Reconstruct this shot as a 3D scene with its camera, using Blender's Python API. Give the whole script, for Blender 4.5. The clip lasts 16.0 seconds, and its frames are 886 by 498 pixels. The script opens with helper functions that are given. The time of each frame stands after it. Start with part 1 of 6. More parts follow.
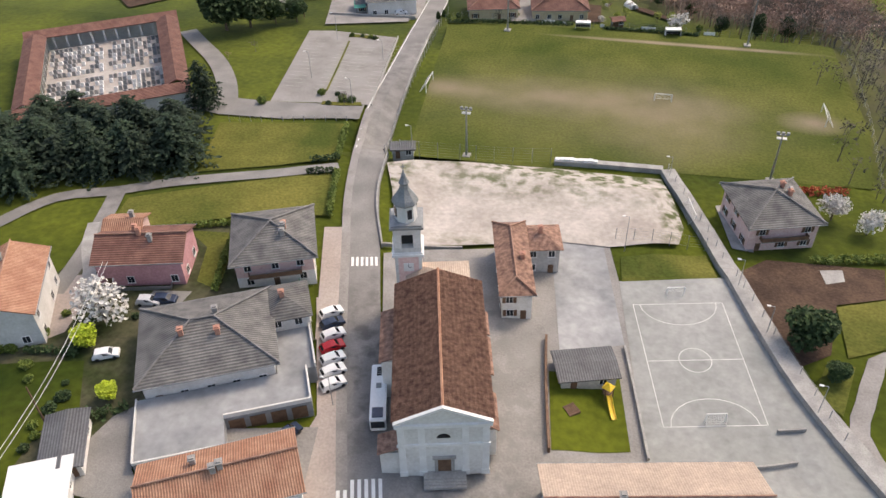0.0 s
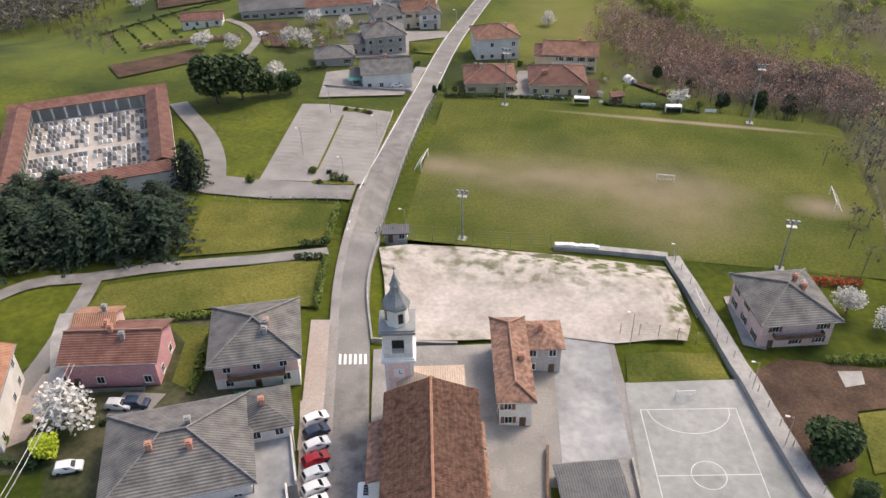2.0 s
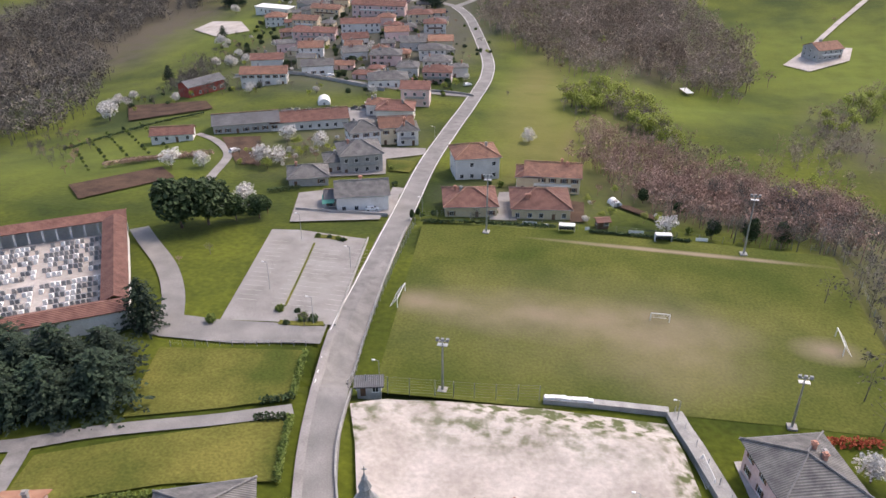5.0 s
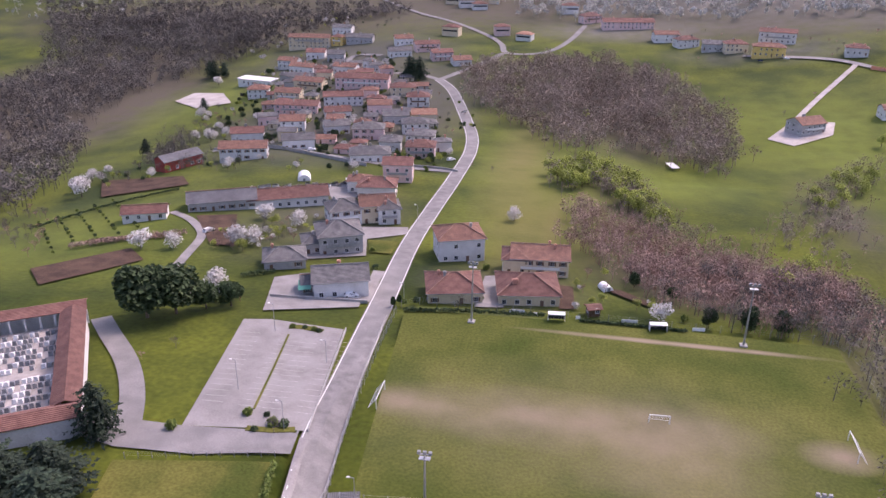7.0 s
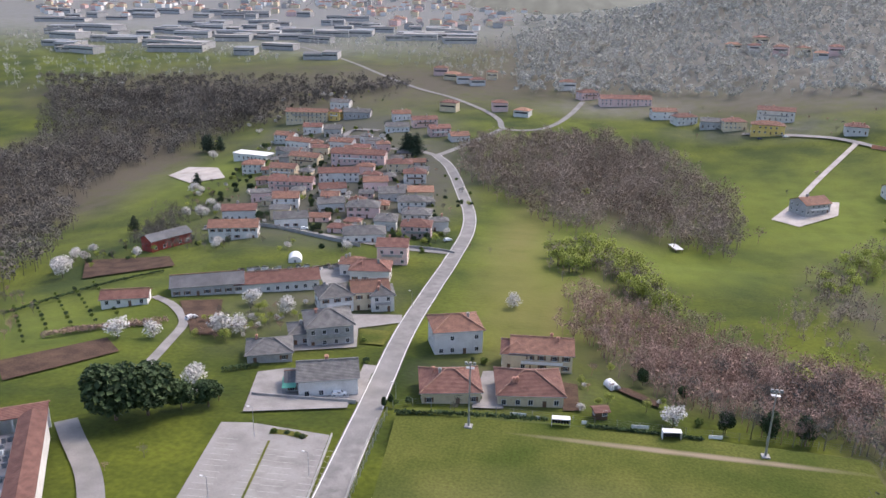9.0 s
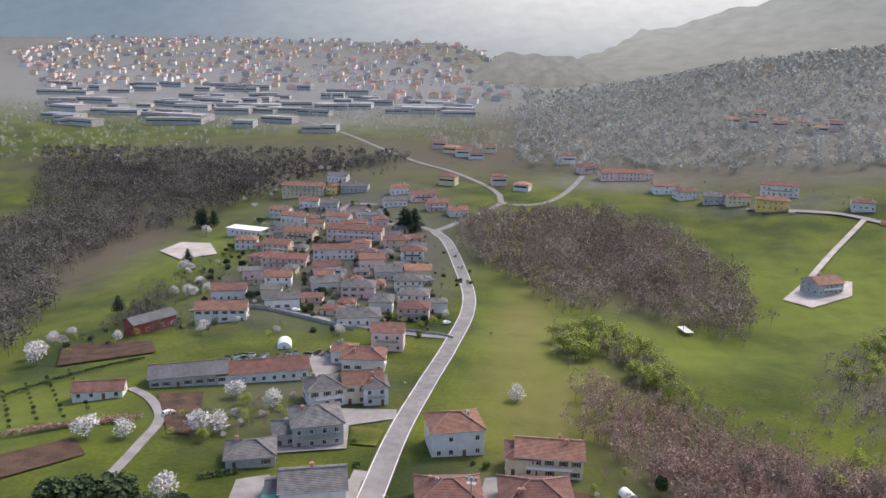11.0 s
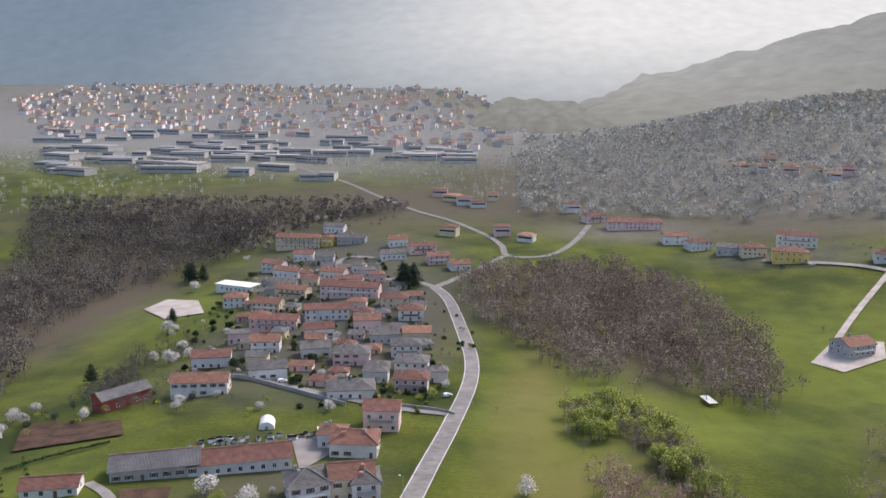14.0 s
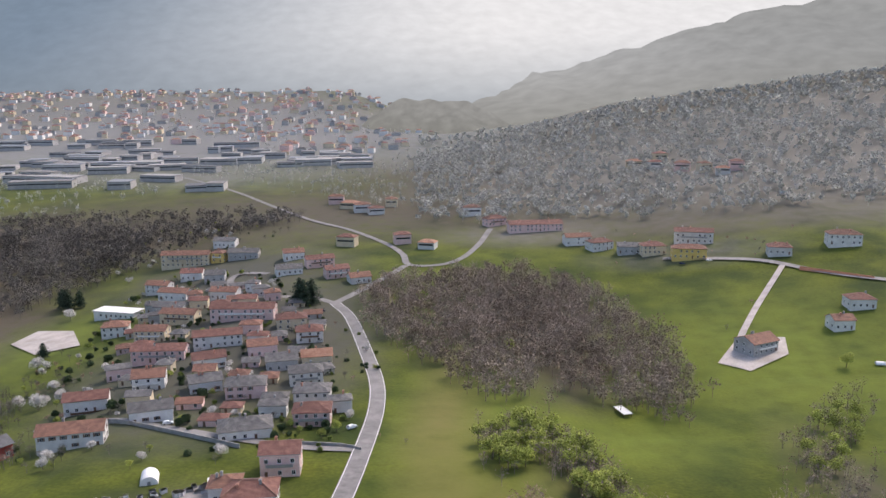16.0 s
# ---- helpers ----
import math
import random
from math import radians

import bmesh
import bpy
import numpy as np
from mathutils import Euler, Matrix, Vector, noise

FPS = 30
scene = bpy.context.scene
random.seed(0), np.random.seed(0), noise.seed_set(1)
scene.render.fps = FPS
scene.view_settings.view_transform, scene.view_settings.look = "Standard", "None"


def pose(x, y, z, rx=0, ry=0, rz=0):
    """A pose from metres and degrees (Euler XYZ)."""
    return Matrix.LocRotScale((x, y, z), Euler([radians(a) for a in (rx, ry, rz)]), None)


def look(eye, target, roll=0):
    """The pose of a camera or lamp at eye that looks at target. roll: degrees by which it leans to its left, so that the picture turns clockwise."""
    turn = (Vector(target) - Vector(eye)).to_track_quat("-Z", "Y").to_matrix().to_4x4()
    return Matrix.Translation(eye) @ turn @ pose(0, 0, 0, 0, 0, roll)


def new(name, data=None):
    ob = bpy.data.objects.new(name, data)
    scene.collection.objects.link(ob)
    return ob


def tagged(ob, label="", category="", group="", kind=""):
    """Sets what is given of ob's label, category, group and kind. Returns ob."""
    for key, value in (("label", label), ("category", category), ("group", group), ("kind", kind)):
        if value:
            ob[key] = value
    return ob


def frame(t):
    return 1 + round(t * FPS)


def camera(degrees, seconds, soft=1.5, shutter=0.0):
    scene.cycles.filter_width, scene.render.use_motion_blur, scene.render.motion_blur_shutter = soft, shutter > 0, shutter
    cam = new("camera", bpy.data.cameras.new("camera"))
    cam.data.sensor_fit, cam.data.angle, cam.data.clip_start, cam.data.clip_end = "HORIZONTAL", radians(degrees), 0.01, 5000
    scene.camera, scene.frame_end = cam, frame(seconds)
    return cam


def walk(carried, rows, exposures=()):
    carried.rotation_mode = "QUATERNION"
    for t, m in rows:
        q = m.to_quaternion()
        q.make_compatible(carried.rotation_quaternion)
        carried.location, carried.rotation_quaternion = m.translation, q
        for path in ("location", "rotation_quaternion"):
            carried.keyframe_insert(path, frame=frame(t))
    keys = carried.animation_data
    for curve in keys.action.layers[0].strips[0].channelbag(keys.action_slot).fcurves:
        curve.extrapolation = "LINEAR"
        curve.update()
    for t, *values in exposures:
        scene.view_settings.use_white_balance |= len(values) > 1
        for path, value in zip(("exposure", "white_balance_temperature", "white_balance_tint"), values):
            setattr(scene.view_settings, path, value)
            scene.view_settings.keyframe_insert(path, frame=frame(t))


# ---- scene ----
cam = camera(58.563, 16.0)
PATH = [
    (0, look((49.406, -79.398, 99.117), (30.059, -4.661, 35.556), -1.777)),
    (0.5, look((48.868, -76.853, 99.264), (29.496, -1.177, 36.831), -1.631)),
    (1, look((48.313, -74.264, 99.404), (28.891, 2.443, 38.258), -1.449)),
    (1.5, look((47.734, -71.490, 99.525), (28.203, 6.335, 39.845), -1.270)),
    (2, look((47.081, -68.678, 99.676), (27.442, 10.258, 41.508), -1.086)),
    (2.5, look((46.363, -65.848, 99.829), (26.654, 14.276, 43.334), -0.861)),
    (3, look((45.761, -62.906, 100.099), (25.919, 18.293, 45.208), -0.683)),
    (3.5, look((44.984, -59.761, 100.467), (25.256, 22.511, 47.157), -0.550)),
    (4, look((44.134, -56.798, 100.755), (24.815, 26.599, 49.066), -0.279)),
    (6.5, look((40.609, -41.233, 101.408), (23.807, 47.471, 58.405), 0.397)),
    (7, look((40.113, -37.743, 101.603), (23.263, 51.843, 60.488), 0.556)),
    (7.5, look((39.651, -34.133, 101.817), (22.725, 56.302, 62.639), 0.678)),
    (8, look((39.066, -30.393, 102.047), (22.085, 60.880, 64.888), 0.823)),
    (8.5, look((38.469, -26.545, 102.320), (21.340, 65.474, 67.119), 0.905)),
    (9, look((37.615, -22.783, 102.616), (20.434, 69.994, 69.493), 0.955)),
    (11.5, look((33.635, -0.496, 103.415), (15.851, 95.283, 80.830), 0.994)),
    (12, look((32.890, 4.316, 103.571), (14.939, 100.528, 83.052), 0.904)),
    (12.5, look((32.148, 9.181, 103.744), (14.095, 105.534, 83.994), 0.827)),
    (13, look((31.352, 14.140, 104.103), (13.267, 110.502, 84.427), 0.787)),
    (13.5, look((30.492, 19.263, 104.589), (12.381, 115.633, 84.974), 0.719)),
    (14, look((29.670, 24.384, 104.980), (11.523, 120.755, 85.405), 0.673)),
    (14.5, look((28.927, 29.750, 105.477), (11.538, 126.264, 85.915), 0.492)),
    (15, look((28.140, 35.327, 106.061), (14.177, 132.399, 86.516), 0.129)),
    (15.5, look((27.331, 40.933, 106.681), (17.654, 138.531, 87.162), -0.173)),
    (16, look((26.501, 46.560, 107.372), (20.878, 144.476, 87.859), -0.414)),
]
EXPOSURES = [(0, 0.75, 7000, 12), (3.5, 0.85, 6800, 13), (5.5, 0.9, 6500, 18), (6.8, 0.92, 6300, 30), (7.5, 0.92, 6200, 44), (8.2, 0.92, 6200, 34), (9.0, 0.92, 6200, 16), (12, 0.75, 6400, 15), (16, 0.72, 6400, 16)]
walk(cam, PATH, EXPOSURES)

# the lie of the land
RIDGE_Y = (-300, -100, 23, 66, 100, 135, 160, 200, 240, 290, 340, 400, 450, 520, 620, 800, 1000, 1300, 1700, 2100, 2500, 6000)
RIDGE_Z = (12, 9, 6.3, 3.4, 1.0, -1.2, -4, -8, -11, -13.5, -18, -20, -19, -18, -14, -6, 4, 12, 45, 100, 140, 200)


def smooth(a, b, v):
    s = np.clip((v - a) / (b - a), 0, 1)
    return s * s * (3 - 2 * s)


def land(x, y):
    """Height of the ground: a ridge that falls away ahead, a valley beside it, slopes rising beyond."""
    x, y = np.asarray(x, float), np.asarray(y, float)
    z = np.interp(y, RIDGE_Y, RIDGE_Z)
    z = z - smooth(-420, 40, x) * smooth(1250, 2000, y) * np.clip(z - 8, 0, 400)
    near = 1 - smooth(60, 170, y)
    z = z + near * np.clip(-0.068 * (x - 6), -3.4, 1.5)
    dell = smooth(40, 85, x) * smooth(150, 230, y) * (1 - smooth(450, 620, y))
    z = z - 7.0 * dell - 8 * smooth(110, 150, x) * smooth(20, 90, y) * (1 - smooth(200, 260, y))
    z = z + 0.11 * np.clip(x - 112, 0, 170) * smooth(280, 520, y)
    z = z - 0.13 * np.clip(-115 - x, 0, 160) * smooth(120, 220, y) * (1 - smooth(500, 900, y))
    z = z + np.clip(0.3 * (x + 60), 0, 330) * np.clip((y - 560) / 1500, 0, 0.42)
    pitch = smooth(-9, -3, x) * (1 - smooth(104, 111, x)) * smooth(60, 73, y) * (1 - smooth(146, 155, y))
    court = smooth(47, 54, x) * (1 - smooth(80, 84, x)) * smooth(-12, -6, y) * (1 - smooth(34, 42, y))
    lot = smooth(7, 20, x) * (1 - smooth(58, 68, x)) * smooth(29, 40, y) * (1 - smooth(58, 70, y))
    z = z * (1 - pitch)
    z = z * (1 - court) + 3.0 * court
    return z * (1 - lot) + 3.0 * lot


# world, sun and sky
world = bpy.data.worlds.new("sky")
scene.world = world
world.use_nodes = True
wn = world.node_tree.nodes
sky = wn.new("ShaderNodeTexSky")
sky.sky_type, sky.sun_disc = "NISHITA", False
sky.sun_elevation, sky.sun_rotation = radians(50), radians(38)
sky.air_density, sky.dust_density = 1.0, 3.5
world.node_tree.links.new(sky.outputs[0], wn["Background"].inputs[0])
wn["Background"].inputs[1].default_value = 0.15
sun_data = bpy.data.lights.new("sun", "SUN")
sun_data.energy, sun_data.angle, sun_data.color = 1.05, radians(15), (1.0, 0.88, 0.72)
sun = new("sun", sun_data)
sun.matrix_world = look((0, 0, 400), (0 - math.sin(radians(38)), 0 - math.cos(radians(38)), 400 - math.tan(radians(50))))


# ---- materials ----
def mat(name, c1, c2, scale=1.0, rough=0.85, bump=0.3, fine=12.0, metal=0.0, vary=0.0, stripes=None, sheen=0.0):
    """Two-scale mottled surface; vary: brightness from piece to piece; stripes: (axis, period, dark) courses."""
    m = bpy.data.materials.new(name)
    m.use_nodes = True
    nt, n, k = m.node_tree, m.node_tree.nodes, m.node_tree.links.new
    b = n["Principled BSDF"]
    b.inputs["Roughness"].default_value, b.inputs["Metallic"].default_value = rough, metal
    if rough > 0.9:
        b.inputs["Specular IOR Level"].default_value = 0.1
    # Grazing-angle sheen pales distant grass and twigs in place of haze.
    if sheen:
        b.inputs["Sheen Weight"].default_value, b.inputs["Sheen Roughness"].default_value = sheen, 0.45
        b.inputs["Sheen Tint"].default_value = (1.0, 0.98, 0.7, 1)
    geo = n.new("ShaderNodeNewGeometry")
    n1, n2 = n.new("ShaderNodeTexNoise"), n.new("ShaderNodeTexNoise")
    for tex, s, d in ((n1, scale, 4), (n2, scale * fine, 3)):
        k(geo.outputs["Position"], tex.inputs["Vector"])
        tex.inputs["Scale"].default_value, tex.inputs["Detail"].default_value = s, d
    ramp = n.new("ShaderNodeValToRGB")
    ramp.color_ramp.elements[0].position, ramp.color_ramp.elements[1].position = 0.32, 0.68
    ramp.color_ramp.elements[0].color, ramp.color_ramp.elements[1].color = (*c1, 1), (*c2, 1)
    k(n1.outputs[0], ramp.inputs[0])
    mix = n.new("ShaderNodeMix")
    mix.data_type, mix.blend_type = "RGBA", "OVERLAY"
    mix.inputs[0].default_value = 0.55 if rough > 0.9 else 0.32
    k(ramp.outputs[0], mix.inputs[6])
    k(n2.outputs[0], mix.inputs[7])
    last = mix.outputs[2]
    height = n2.outputs[0]
    if stripes:
        tc = n.new("ShaderNodeTexCoord")
        wave = n.new("ShaderNodeTexWave")
        wave.bands_direction = stripes[0]
        wave.inputs["Scale"].default_value = 0.314 / stripes[1]
        wave.inputs["Distortion"].default_value, wave.inputs["Detail"].default_value = 0.6, 2
        k(tc.outputs["Object"], wave.inputs["Vector"])
        dk = n.new("ShaderNodeMix")
        dk.data_type, dk.blend_type = "RGBA", "MULTIPLY"
        dk.inputs[0].default_value = stripes[2]
        k(last, dk.inputs[6])
        k(wave.outputs["Color"], dk.inputs[7])
        last, height = dk.outputs[2], wave.outputs["Fac"]
    if vary:
        info = n.new("ShaderNodeObjectInfo")
        hsv = n.new("ShaderNodeHueSaturation")
        mp = n.new("ShaderNodeMapRange")
        mp.inputs[3].default_value, mp.inputs[4].default_value = 1 - vary, 1 + vary
        k(info.outputs["Random"], mp.inputs[0])
        k(mp.outputs[0], hsv.inputs["Value"])
        k(last, hsv.inputs["Color"])
        last = hsv.outputs[0]
    k(last, b.inputs["Base Color"])
    if bump:
        bp = n.new("ShaderNodeBump")
        bp.inputs["Strength"].default_value, bp.inputs["Distance"].default_value = bump, 0.15
        k(height, bp.inputs["Height"])
        k(bp.outputs[0], b.inputs["Normal"])
    return m


GRASS = mat("meadow_grass", (0.02, 0.036, 0.004), (0.1, 0.118, 0.011), 0.032, 0.95, 0.6, 22, sheen=0.08)
LAWN = mat("lawn_grass", (0.06, 0.078, 0.015), (0.16, 0.15, 0.036), 0.07, 0.95, 0.5, 25)
TURF = mat("pitch_turf", (0.055, 0.075, 0.013), (0.115, 0.122, 0.027), 0.05, 0.95, 0.4, 30)


def wear_haze_tint(m, colour, spots, hard=False):
    """Worn earth, ground tones and painted far haze inside soft ovals (centre x, y, half-sizes), broken up by noise."""
    n, k = m.node_tree.nodes, m.node_tree.links.new
    b = n["Principled BSDF"]
    last = b.inputs["Base Color"].links[0].from_socket
    geo, tex = n.new("ShaderNodeNewGeometry"), n.new("ShaderNodeTexNoise")
    tex.inputs["Scale"].default_value, tex.inputs["Detail"].default_value = 0.09, 9
    k(geo.outputs["Position"], tex.inputs["Vector"])
    grain = tex.outputs[0]
    if hard:
        tex.inputs["Scale"].default_value = 0.4
        cut = n.new("ShaderNodeMapRange")
        cut.inputs[1].default_value, cut.inputs[2].default_value = 0.45, 0.66
        k(grain, cut.inputs[0])
        grain = cut.outputs[0]
    for x, y, a, c, amount in spots:
        mp, ln, mr, mul, mix = n.new("ShaderNodeMapping"), n.new("ShaderNodeVectorMath"), n.new("ShaderNodeMapRange"), n.new("ShaderNodeMath"), n.new("ShaderNodeMix")
        k(geo.outputs["Position"], mp.inputs["Vector"])
        mp.inputs["Scale"].default_value = (1 / a, 1 / c, 0)
        mp.inputs["Location"].default_value = (-x / a, -y / c, 0)
        ln.operation = "LENGTH"
        k(mp.outputs[0], ln.inputs[0])
        mr.inputs[1].default_value, mr.inputs[2].default_value, mr.inputs[3].default_value, mr.inputs[4].default_value = 0.1, 1.0, amount, 0.0
        k(ln.outputs["Value"], mr.inputs[0])
        mul.operation, mul.use_clamp = "MULTIPLY", True
        k(mr.outputs[0], mul.inputs[0])
        k(grain, mul.inputs[1])
        mix.data_type = "RGBA"
        k(mul.outputs[0], mix.inputs[0])
        k(last, mix.inputs[6])
        mix.inputs[7].default_value = (*colour, 1)
        last = mix.outputs[2]
    k(last, b.inputs["Base Color"])


wear_haze_tint(TURF, (0.27, 0.215, 0.15), ((38, 102, 48, 12, 1.15), (6, 102, 12, 6, 1.3), (62, 95, 22, 24, 0.8), (95, 101, 9, 6, 1.6), (45, 100, 60, 30, 0.4), (66, 139.2, 44, 1.4, 2.2)))
SOIL = mat("tilled_soil", (0.06, 0.04, 0.03), (0.11, 0.072, 0.05), 0.2, 0.95, 0.8, 10)
GRAVEL = mat("pale_gravel", (0.35, 0.31, 0.27), (0.5, 0.455, 0.41), 0.12, 0.9, 0.3, 9)
ASPHALT = mat("worn_asphalt", (0.175, 0.167, 0.158), (0.25, 0.238, 0.225), 0.16, 0.9, 0.25, 25)
PAVING = mat("grey_paving", (0.205, 0.192, 0.18), (0.3, 0.282, 0.265), 0.2, 0.9, 0.25, 15)
PINKPAVE = mat("pinkish_asphalt", (0.3, 0.25, 0.225), (0.4, 0.345, 0.31), 0.12, 0.9, 0.25, 20)
COURT = mat("court_concrete", (0.25, 0.255, 0.24), (0.34, 0.34, 0.325), 0.09, 0.88, 0.08, 9)
CONCRETE = mat("concrete", (0.27, 0.26, 0.245), (0.4, 0.385, 0.36), 0.4, 0.9, 0.3, 10)
PAINT = mat("white_paint", (0.72, 0.71, 0.68), (0.82, 0.81, 0.78), 0.8, 0.7, 0.1, 10)
FADED = mat("faded_line_paint", (0.5, 0.49, 0.47), (0.7, 0.69, 0.66), 0.5, 0.8, 0.1, 10)
FAINT = mat("worn_line_paint", (0.33, 0.32, 0.3), (0.46, 0.45, 0.42), 0.7, 0.8, 0.1, 10)
TILE_RED = mat("red_clay_tiles", (0.185, 0.082, 0.062), (0.3, 0.148, 0.108), 0.5, 0.85, 0.7, 8, vary=0.18, stripes=("Y", 0.4, 0.45))
TILE_ORANGE = mat("orange_clay_tiles", (0.38, 0.18, 0.11), (0.52, 0.29, 0.185), 0.5, 0.85, 0.7, 8, vary=0.15, stripes=("X", 0.35, 0.4))
TILE_BROWN = mat("brown_clay_tiles", (0.2, 0.1, 0.07), (0.33, 0.17, 0.11), 0.6, 0.85, 0.7, 8, vary=0.2, stripes=("Y", 0.4, 0.45))
TILE_GREY = mat("grey_cement_tiles", (0.1, 0.097, 0.095), (0.2, 0.192, 0.18), 0.5, 0.85, 0.6, 10, vary=0.2, stripes=("Y", 0.45, 0.4))
TILE_OLD = mat("weathered_clay_tiles", (0.15, 0.08, 0.058), (0.38, 0.225, 0.16), 1.4, 0.9, 0.8, 6, vary=0.1)
TILE_PALE = mat("pale_beige_tiles", (0.4, 0.315, 0.25), (0.5, 0.395, 0.315), 0.3, 0.85, 0.3, 8, stripes=("X", 0.35, 0.12))
SHEET = mat("metal_sheet_roof", (0.085, 0.085, 0.09), (0.14, 0.14, 0.145), 0.3, 0.65, 0.4, 8, stripes=("X", 0.4, 0.3))
WALL_WHITE = mat("white_plaster", (0.62, 0.6, 0.56), (0.76, 0.74, 0.7), 0.3, 0.9, 0.15, 8, vary=0.1)
WALL_CREAM = mat("cream_plaster", (0.6, 0.5, 0.34), (0.7, 0.6, 0.42), 0.3, 0.9, 0.15, 8, vary=0.1)
WALL_PINK = mat("pink_plaster", (0.66, 0.46, 0.42), (0.75, 0.56, 0.51), 0.3, 0.9, 0.15, 8, vary=0.12)
WALL_MAGENTA = mat("rose_plaster", (0.5, 0.25, 0.27), (0.6, 0.33, 0.34), 0.3, 0.9, 0.15, 8)
WALL_GREY = mat("grey_plaster", (0.38, 0.37, 0.35), (0.5, 0.48, 0.46), 0.3, 0.9, 0.15, 8, vary=0.1)
WALL_YELLOW = mat("yellow_plaster", (0.66, 0.46, 0.12), (0.76, 0.56, 0.2), 0.3, 0.9, 0.15, 8)
WALL_RED = mat("red_boards", (0.3, 0.045, 0.035), (0.4, 0.08, 0.055), 0.5, 0.8, 0.3, 8)
YARD = mat("stained_yard_concrete", (0.2, 0.205, 0.21), (0.36, 0.36, 0.36), 0.13, 0.85, 0.1, 6)
BRICK = mat("salmon_brick", (0.42, 0.2, 0.14), (0.52, 0.28, 0.2), 1.5, 0.9, 0.3, 6)
GLASS = mat("dark_window_glass", (0.02, 0.022, 0.026), (0.045, 0.05, 0.055), 0.6, 0.12, 0.0, 4)
WOOD = mat("dark_wood", (0.11, 0.06, 0.035), (0.19, 0.11, 0.065), 1.0, 0.75, 0.3, 8)
STEEL = mat("galvanised_steel", (0.3, 0.31, 0.32), (0.42, 0.43, 0.44), 1.0, 0.45, 0.1, 8, metal=0.6)
DARK = mat("black_rubber", (0.015, 0.015, 0.016), (0.03, 0.03, 0.03), 2.0, 0.7, 0.1, 8)
CARWHITE = mat("white_car_paint", (0.74, 0.74, 0.73), (0.8, 0.8, 0.79), 0.5, 0.25, 0.0, 6)
CARDARK = mat("dark_blue_car_paint", (0.02, 0.03, 0.06), (0.03, 0.045, 0.08), 0.5, 0.25, 0.0, 6)
CARRED = mat("red_car_paint", (0.4, 0.015, 0.02), (0.45, 0.02, 0.03), 0.5, 0.25, 0.0, 6)
CARSILVER = mat("silver_car_paint", (0.5, 0.5, 0.51), (0.58, 0.58, 0.59), 0.5, 0.25, 0.0, 6)
LEAD = mat("grey_lead_sheet", (0.2, 0.21, 0.215), (0.3, 0.31, 0.315), 0.6, 0.6, 0.3, 8, metal=0.2)
GREENSHEET = mat("green_tarpaulin", (0.03, 0.2, 0.14), (0.06, 0.28, 0.2), 0.6, 0.6, 0.2, 8)
YELLOWPL = mat("yellow_plastic", (0.75, 0.5, 0.02), (0.82, 0.58, 0.04), 0.6, 0.4, 0.0, 8)
ORANGEPL = mat("orange_mesh", (0.75, 0.28, 0.16), (0.85, 0.38, 0.24), 0.6, 0.7, 0.0, 8)
NEEDLE = mat("conifer_needles", (0.012, 0.026, 0.014), (0.035, 0.06, 0.028), 0.5, 0.9, 0.3, 10, vary=0.25)
LEAF = mat("evergreen_leaves", (0.02, 0.04, 0.012), (0.05, 0.085, 0.022), 0.6, 0.85, 0.3, 10, vary=0.2)
HEDGE = mat("hedge_leaves", (0.075, 0.115, 0.018), (0.15, 0.19, 0.03), 0.7, 0.9, 0.5, 10)
BUD = mat("young_spring_leaves", (0.2, 0.24, 0.035), (0.33, 0.36, 0.07), 0.5, 0.9, 0.3, 10, vary=0.2)
LIME = mat("lime_green_leaves", (0.36, 0.45, 0.02), (0.5, 0.58, 0.05), 0.6, 0.9, 0.3, 10)
BLOSSOM = mat("white_blossom", (0.5, 0.47, 0.42), (0.72, 0.7, 0.66), 0.9, 0.9, 0.3, 10, vary=0.1)
# Twigs paled, with strong sheen, to imitate distance haze on the far woods.
FARTWIG = mat("haze_paled_twigs", (0.4, 0.39, 0.35), (0.52, 0.505, 0.46), 0.02, 0.95, 0.0, 10, sheen=0.8)
DELLTWIG = mat("brown_bare_twigs", (0.21, 0.165, 0.125), (0.32, 0.26, 0.205), 0.03, 0.95, 0.0, 10, sheen=0.1)
TWIG = mat("bare_twigs", (0.1, 0.09, 0.075), (0.2, 0.18, 0.155), 0.03, 0.95, 0.3, 10)
TWIGRED = mat("reddish_bare_twigs", (0.27, 0.18, 0.14), (0.39, 0.275, 0.22), 0.06, 0.95, 0.3, 10)
BARK = mat("bark", (0.1, 0.075, 0.055), (0.19, 0.15, 0.12), 2.0, 0.95, 0.6, 6)
REDLEAF = mat("red_hedge_leaves", (0.3, 0.05, 0.02), (0.42, 0.1, 0.04), 0.8, 0.9, 0.4, 8)


wear_haze_tint(GRAVEL, (0.085, 0.1, 0.03), ((38, 66.5, 46, 7, 2.4), (30, 58, 44, 8, 0.9), (64, 56, 6, 16, 2.0), (3, 52, 6, 13, 2.0), (26, 36, 20, 3, 0.7)), True)
wear_haze_tint(ASPHALT, (0.11, 0.104, 0.098), ((16, 0, 16, 34, 1.1), (-8, 100, 12, 60, 0.7), (-17, 260, 9, 120, 0.6), (-50, 35, 30, 20, 0.7)), True)
wear_haze_tint(PAVING, (0.12, 0.116, 0.11), ((38, 0, 18, 44, 1.0), (-26, 105, 26, 36, 0.5), (30, -26, 30, 12, 0.8)), True)
wear_haze_tint(PAVING, (0.34, 0.325, 0.3), ((40, 8, 8, 30, 0.6), (-24, 108, 18, 30, 0.6)), True)
